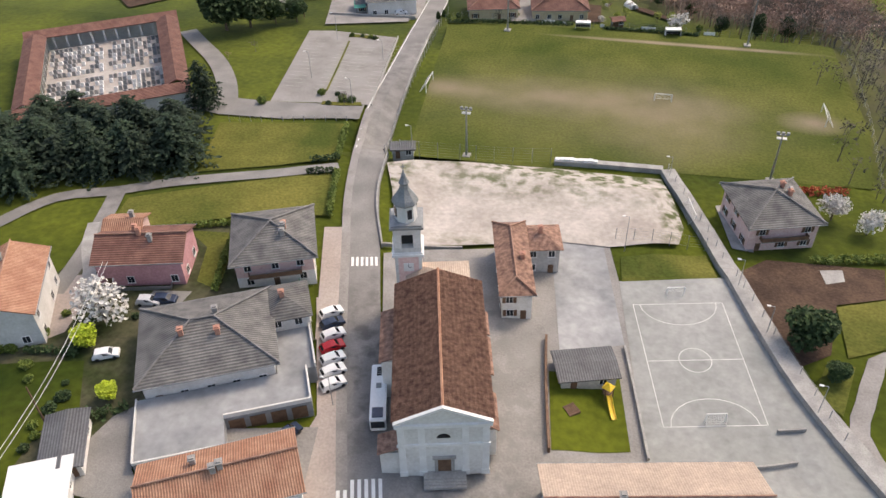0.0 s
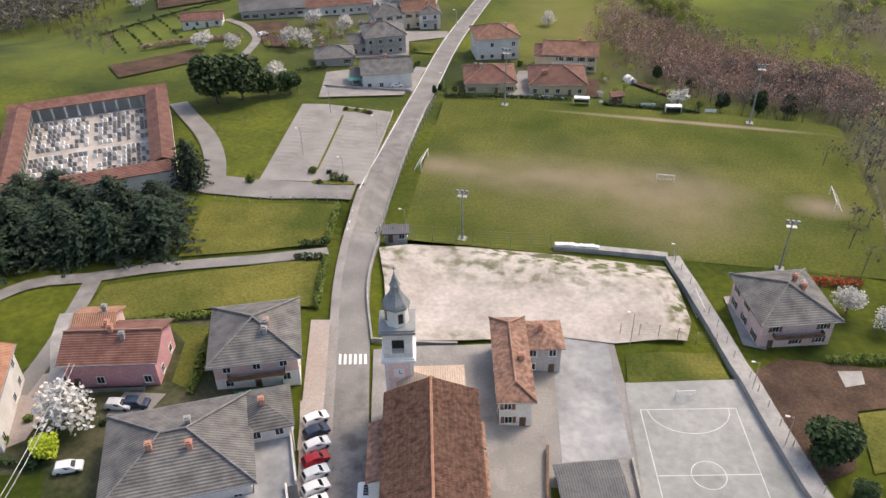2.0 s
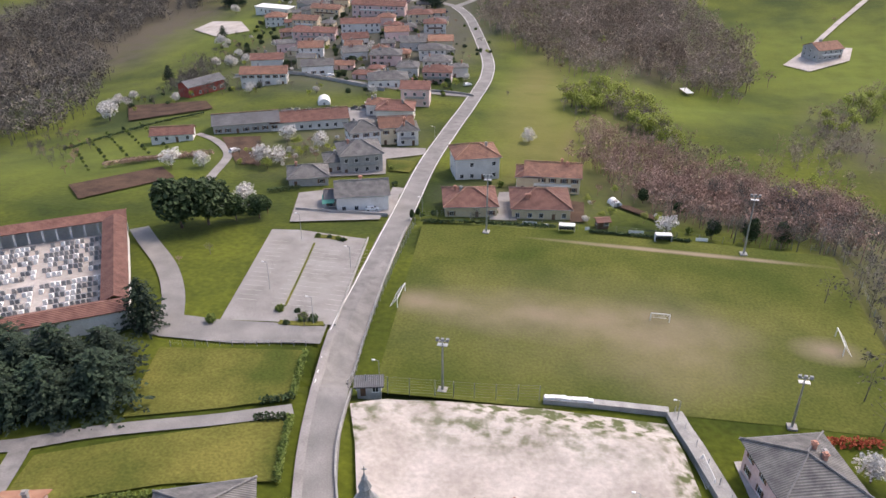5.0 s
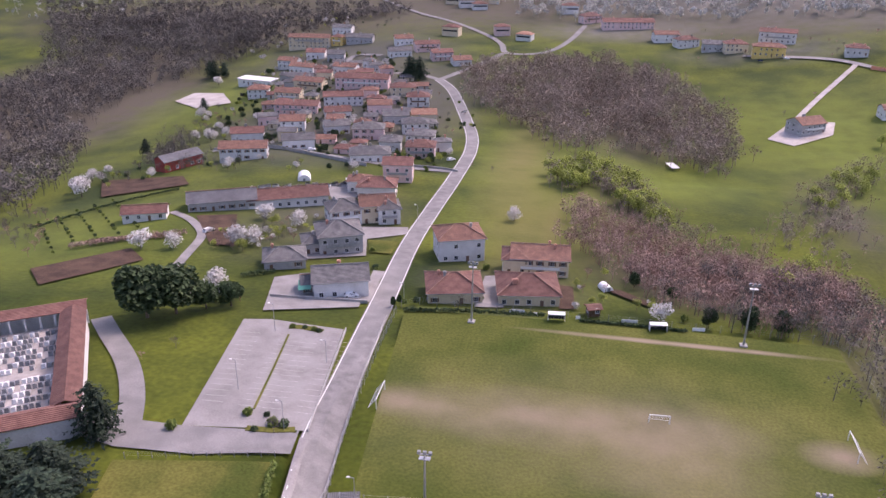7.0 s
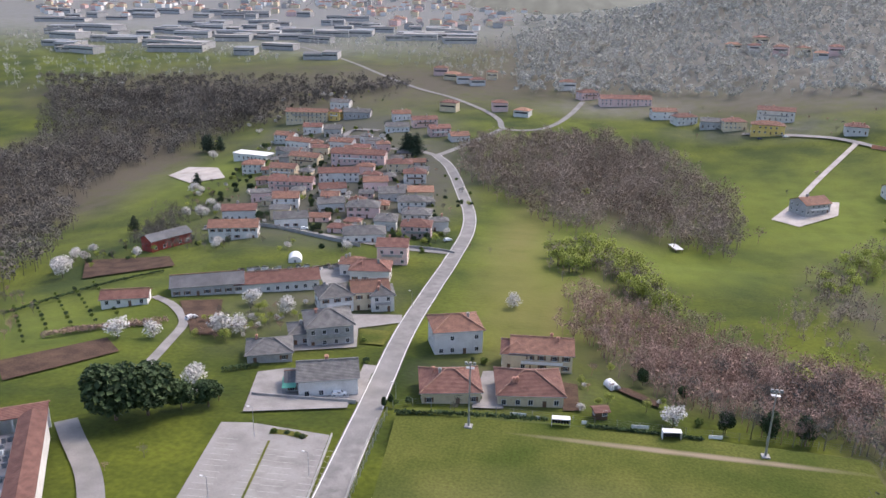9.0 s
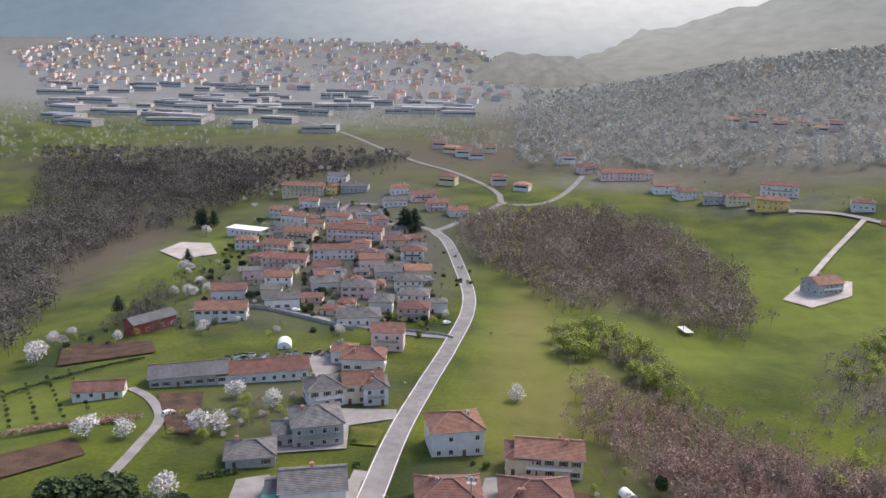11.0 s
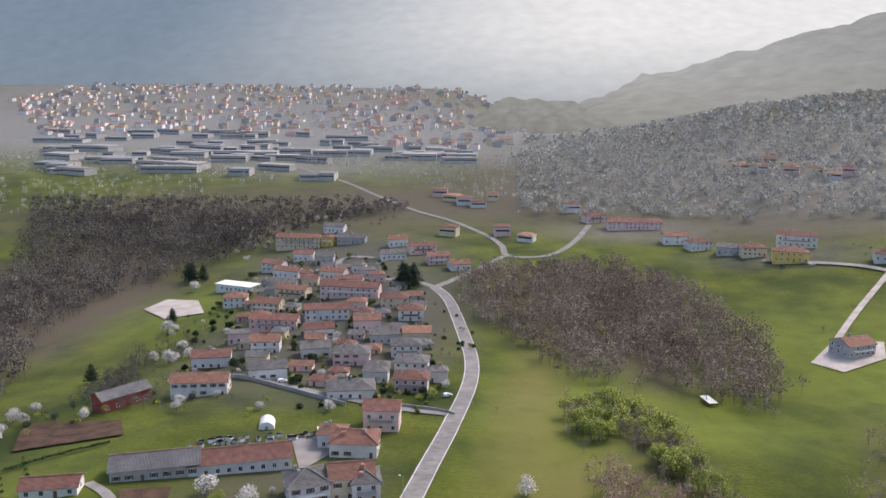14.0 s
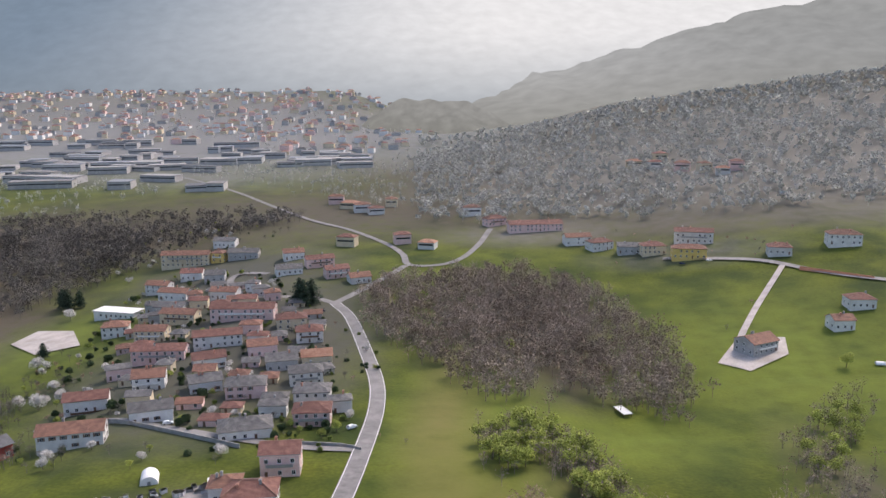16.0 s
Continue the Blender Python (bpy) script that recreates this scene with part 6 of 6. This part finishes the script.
for i, (x, y) in enumerate(scatter(96, 60, [(-200, 240), (-120, 275), (-60, 283), (-50, 300), (-130, 295), (-170, 320)]) + scatter(97, 30, [(-215, 470), (-170, 380), (-150, 350), (-185, 350)]) + scatter(98, 70, [(-260, 560), (-200, 640), (-140, 720), (-230, 760), (-330, 700)])):
    tree("orchard_tree", x, y, (BARES[0], BUDS[1], BARES[2], BLOSSOMS[0], SHRUBS[1])[i % 5], (0.45, 0.4, 0.5, 0.9, 1.2)[i % 5] * rnd.uniform(0.7, 1.2), "small tree on the grassy slope below the village", i * 53, "slope trees")
for k in range(5):
    for i in range(9):
        x, y = -126 - 4.5 * i + 3 * k, 166 + 5.0 * i + 7.5 * k
        tree("shrub", x, y, SHRUBS[(i + k) % 2], 0.5 + 0.05 * ((i * 7 + k) % 6), "low bush in an orchard row on the slope", i * 33, "orchard row bushes")


def hedge(points, h, w, material, label):
    line = curve_points(points, 0.8)
    ob = thing("hedge", line[0].x, line[0].y, 0, label, "hedge")
    o = ob.location
    r = random.Random(int(line[0].x * 3))
    bm = bmesh.new()
    for p in line:
        z = float(land(p.x, p.y)) - o.z
        for _ in range(26):
            leaf_cloud(bm, r, (p.x - o.x + r.uniform(-w / 2, w / 2), p.y - o.y + r.uniform(-w / 2, w / 2), z + r.uniform(0.1, h)), 0.2, 1, 0.26)
    part("foliage", bm, material, ob)


hedge([(-11.8, 71), (-10.2, 63), (-9, 57)], 1.6, 1.1, HEDGE, "clipped yellow-green hedge beside the road")
hedge([(-6.8, 50.5), (-4.8, 42), (-3, 35.5)], 1.6, 1.1, HEDGE, "clipped yellow-green hedge beside the road")
hedge([(-9, 56.6), (-13.5, 53.8)], 1.3, 1.0, LEAF, "dark hedge beside the drive gate")
hedge([(-7.5, 50.8), (-12.5, 49)], 1.3, 1.0, LEAF, "dark hedge beside the drive gate")
hedge([(-41, 18), (-28, 24), (-16, 28.5)], 1.2, 1.0, HEDGE, "green hedge behind the houses")
hedge([(-18, 27), (-16, 16), (-14, 9)], 1.3, 1.0, HEDGE, "green hedge between the gardens")
hedge([(-36.6, -11.4), (-33, -10.6), (-29, -10.2)], 1.2, 1.0, LEAF, "dark clipped hedge round the small lawn")
hedge([(-20.5, -21.5), (-17.6, -20.2), (-15.2, -18.6)], 1.5, 1.6, LEAF, "dark overgrown hedge beside the drive")
hedge([(-33, 5.5), (-30.5, -1), (-29.6, -4)], 1.6, 1.1, LEAF, "dark hedge along the paved drive")
hedge([(-123.9, 171.9), (-114.4, 178.6), (-105.0, 186.6), (-94.8, 194.2)], 1.6, 1.6, TWIGRED, "brown clipped beech hedge round the orchard plot")
hedge([(-158.9, 197.4), (-152.5, 217.0), (-141.2, 235.9), (-126.9, 248.1)], 0.8, 0.8, LEAF, "low vine row along the slope")
hedge([(-58.3, 160.3), (-54.1, 163.5), (-50.6, 165.9)], 1.2, 1.0, LEAF, "dark garden hedge behind the yard wall")
hedge([(-3.8, 141.9), (12.9, 144.7), (32.6, 146.5)], 1.1, 0.8, LEAF, "dark hedge at the pitch edge")
hedge([(42.4, 145.8), (55.7, 146.0), (68.7, 145.8)], 0.8, 0.7, LEAF, "low dark hedge at the pitch edge")
hedge([(86, 70), (98, 72)], 1.4, 2.0, REDLEAF, "red-leaved hedge behind the villa")
hedge([(88.6, 45.6), (101.8, 48.8), (114, 51.5)], 1.6, 1.4, HEDGE, "dark green garden hedge")
hedge([(-120, 177), (-108, 184), (-95, 190)], 1.2, 1.2, TWIGRED, "brown clipped hedge at the field edge")

# bare woods, joined
woods("bare_wood", scatter(81, 800, [(34, 262), (60, 246), (84, 234), (106, 220), (135, 217), (113, 158), (99, 156), (80, 161), (64, 181), (50, 197), (40, 216)]), TWIGRED, "reddish brown bare trees on the slope below the houses", 8, 44, 0.42)
woods("bare_wood", scatter(90, 420, [(107, 66), (150, 55), (165, 190), (112, 205), (84, 168), (108, 150)]), TWIG, "tangled bare trees beside the pitch", 8, 44, 0.42)
woods("bare_wood", scatter(82, 1500, [(-50, 505), (-28, 450), (1, 401), (27, 356), (41, 352), (57, 395), (72, 374), (101, 350), (117, 387), (119, 460), (110, 500), (82, 557), (33, 583), (-9, 560), (-40, 554)]), DELLTWIG, "grey brown bare trees filling the dell", 11, 64, 0.62)
woods("bare_wood", scatter(83, 130, [(22, 312), (40, 338), (62, 308), (72, 275), (90, 245), (78, 238), (60, 262), (46, 295), (33, 276)]), DELLTWIG, "bare trees along the stream", 8, 40, 0.42)
woods("bare_wood", scatter(84, 2700, [(-182, 218), (-196, 265), (-240, 340), (-292, 430), (-296, 525), (-266, 590), (-262, 720), (-327, 740), (-445, 700), (-500, 690), (-400, 545), (-410, 500), (-400, 300), (-300, 170)]), TWIG, "grey bare hillside wood", 11, 46, 0.8)
woods("bare_wood", scatter(85, 900, [(-460, 640), (-250, 600), (-210, 690), (-140, 770), (-200, 800), (-560, 760)]), TWIG, "grey bare wood on the valley edge", 9, 40, 1.0)
woods("bare_wood", scatter(86, 2600, [(-40, 745), (25, 745), (120, 725), (260, 690), (420, 680), (620, 900), (500, 1100), (90, 1200), (-90, 1250), (-60, 1000)]), FARTWIG, "bare woods on the far slope, twigs paled for haze", 9, 54, 1.25)
woods("bare_wood", scatter(99, 1500, [(-60, 1200), (90, 1180), (500, 1090), (640, 900), (1000, 1250), (900, 1500), (-100, 1480)]), FARTWIG, "bare woods climbing the far hill, twigs paled for haze", 10, 30, 2.4)
woods("bare_wood", scatter(87, 170, [(108, 250), (122, 280), (146, 330), (180, 385), (192, 378), (162, 330), (152, 285), (118, 222)]), DELLTWIG, "bare thicket at the field edge", 7, 40, 0.42)
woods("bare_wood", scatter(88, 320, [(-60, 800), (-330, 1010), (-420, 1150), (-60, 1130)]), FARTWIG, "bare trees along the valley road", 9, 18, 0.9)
woods("bare_wood", scatter(89, 240, [(-135, 280), (-172, 300), (-200, 390), (-172, 335)]), TWIG, "thin bare trees at the orchard edge", 6, 30, 0.36)
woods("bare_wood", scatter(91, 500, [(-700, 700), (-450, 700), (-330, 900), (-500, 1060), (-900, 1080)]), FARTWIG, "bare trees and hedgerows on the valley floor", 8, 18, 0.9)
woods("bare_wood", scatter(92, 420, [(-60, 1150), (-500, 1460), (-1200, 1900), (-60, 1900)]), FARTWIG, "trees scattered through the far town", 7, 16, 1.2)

# ---- far town on the valley floor ----
town = random.Random(17)
HALL = {}


def far_block(x, y, w, d, h, wall, roof, kind, name, label, key):
    if key not in HALL:
        a = boxes((-w / 2, w / 2, -d / 2, d / 2, -3, h))
        bands = boxes((-w / 2 + 1, w / 2 - 1, -d / 2 - 0.12, -d / 2, h * 0.5, h * 0.5 + 1.4))
        HALL[key] = (mesh_of("wall", a, wall), mesh_of("roof", roof_mesh(w, d, h, 2.2, kind, 0.5), roof), mesh_of("window_band", bands, GLASS))
    b = thing(name, x, y, town.choice((-12, 8, 15)) + town.uniform(-4, 4), label, "building", "far town buildings")
    for pn, me in zip(("wall", "roof", "window_band"), HALL[key]):
        shared(pn, me, b, Matrix())


for i in range(104):
    if i < 84:
        y = town.uniform(900, 1420)
        x = town.uniform(-0.72, -0.27) * y
    else:
        y = town.uniform(1120, 1300)
        x = town.uniform(-0.3, -0.13) * y
    far_block(x, y, town.uniform(16, 52), town.uniform(14, 30), town.uniform(5, 9), WALL_GREY, town.choice((WALL_GREY, CONCRETE, CONCRETE, SHEET, LEAD, ASPHALT)), "flat", "factory_hall", "large pale factory hall in the valley", ("hall", i % 16))
for i, (x, y) in enumerate(((186, 922), (205, 900), (225, 868), (243, 852), (255, 830), (270, 838), (215, 930), (-95, 800), (-110, 818), (-80, 790), (-128, 842), (-70, 830), (-20, 650), (-42, 668), (-85, 660), (12, 770))):
    far_block(x, y, town.uniform(11, 18), town.uniform(9, 12), town.uniform(5, 8), town.choice((w_, c_, p_)), town.choice((R, B, O)), "hip", "house", "far pale house with a tiled roof beside the valley road", ("villa", i % 8))


def far_houses(name, spots, wall, roof, label):
    """Countless small houses of the far town: walls and hipped roofs in one mesh."""
    r = random.Random(len(spots))
    V, F, M = [], [], []
    for x, y in spots:
        w, d, h = r.uniform(9, 19) / 2, r.uniform(8, 13) / 2, r.uniform(4, 8.5)
        z, a = float(land(x, y)), radians(r.choice((-12, 8, 15, 100)) + r.uniform(-8, 8))
        c, q, k = math.cos(a), math.sin(a), len(V)
        for px_, py_, pz in ((-w, -d, -3), (w, -d, -3), (w, d, -3), (-w, d, -3), (-w, -d, h), (w, -d, h), (w, d, h), (-w, d, h), (-w * 0.45, 0, h + 2.4), (w * 0.45, 0, h + 2.4)):
            V.append((x + c * px_ - q * py_, y + q * px_ + c * py_, z + pz))
        for f, m in (((0, 1, 5, 4), 0), ((1, 2, 6, 5), 0), ((2, 3, 7, 6), 0), ((3, 0, 4, 7), 0), ((4, 5, 9, 8), 1), ((6, 7, 8, 9), 1), ((5, 6, 9), 1), ((7, 4, 8), 1)):
            F.append([k + j for j in f])
            M.append(m)
    me = bpy.data.meshes.new(name)
    me.from_pydata(V, [], F)
    me.materials.append(wall)
    me.materials.append(roof)
    me.polygons.foreach_set("material_index", M)
    return tagged(new(name, me), label, "town", kind="stuff")


TOWN = [(-110, 1330), (-250, 1200), (-420, 1420), (-950, 1320), (-1500, 1900), (-1500, 2420), (-900, 2480), (-60, 2300), (-60, 1700)]
for seed, n_, wall, roof, words in ((201, 330, w_, B, "white"), (202, 260, c_, R, "cream"), (203, 200, g_, G, "grey"), (204, 120, p_, O, "pinkish")):
    far_houses("far_town_houses", scatter(seed, n_, TOWN), wall, roof, f"{words} far town houses with tiled roofs crowding the valley")
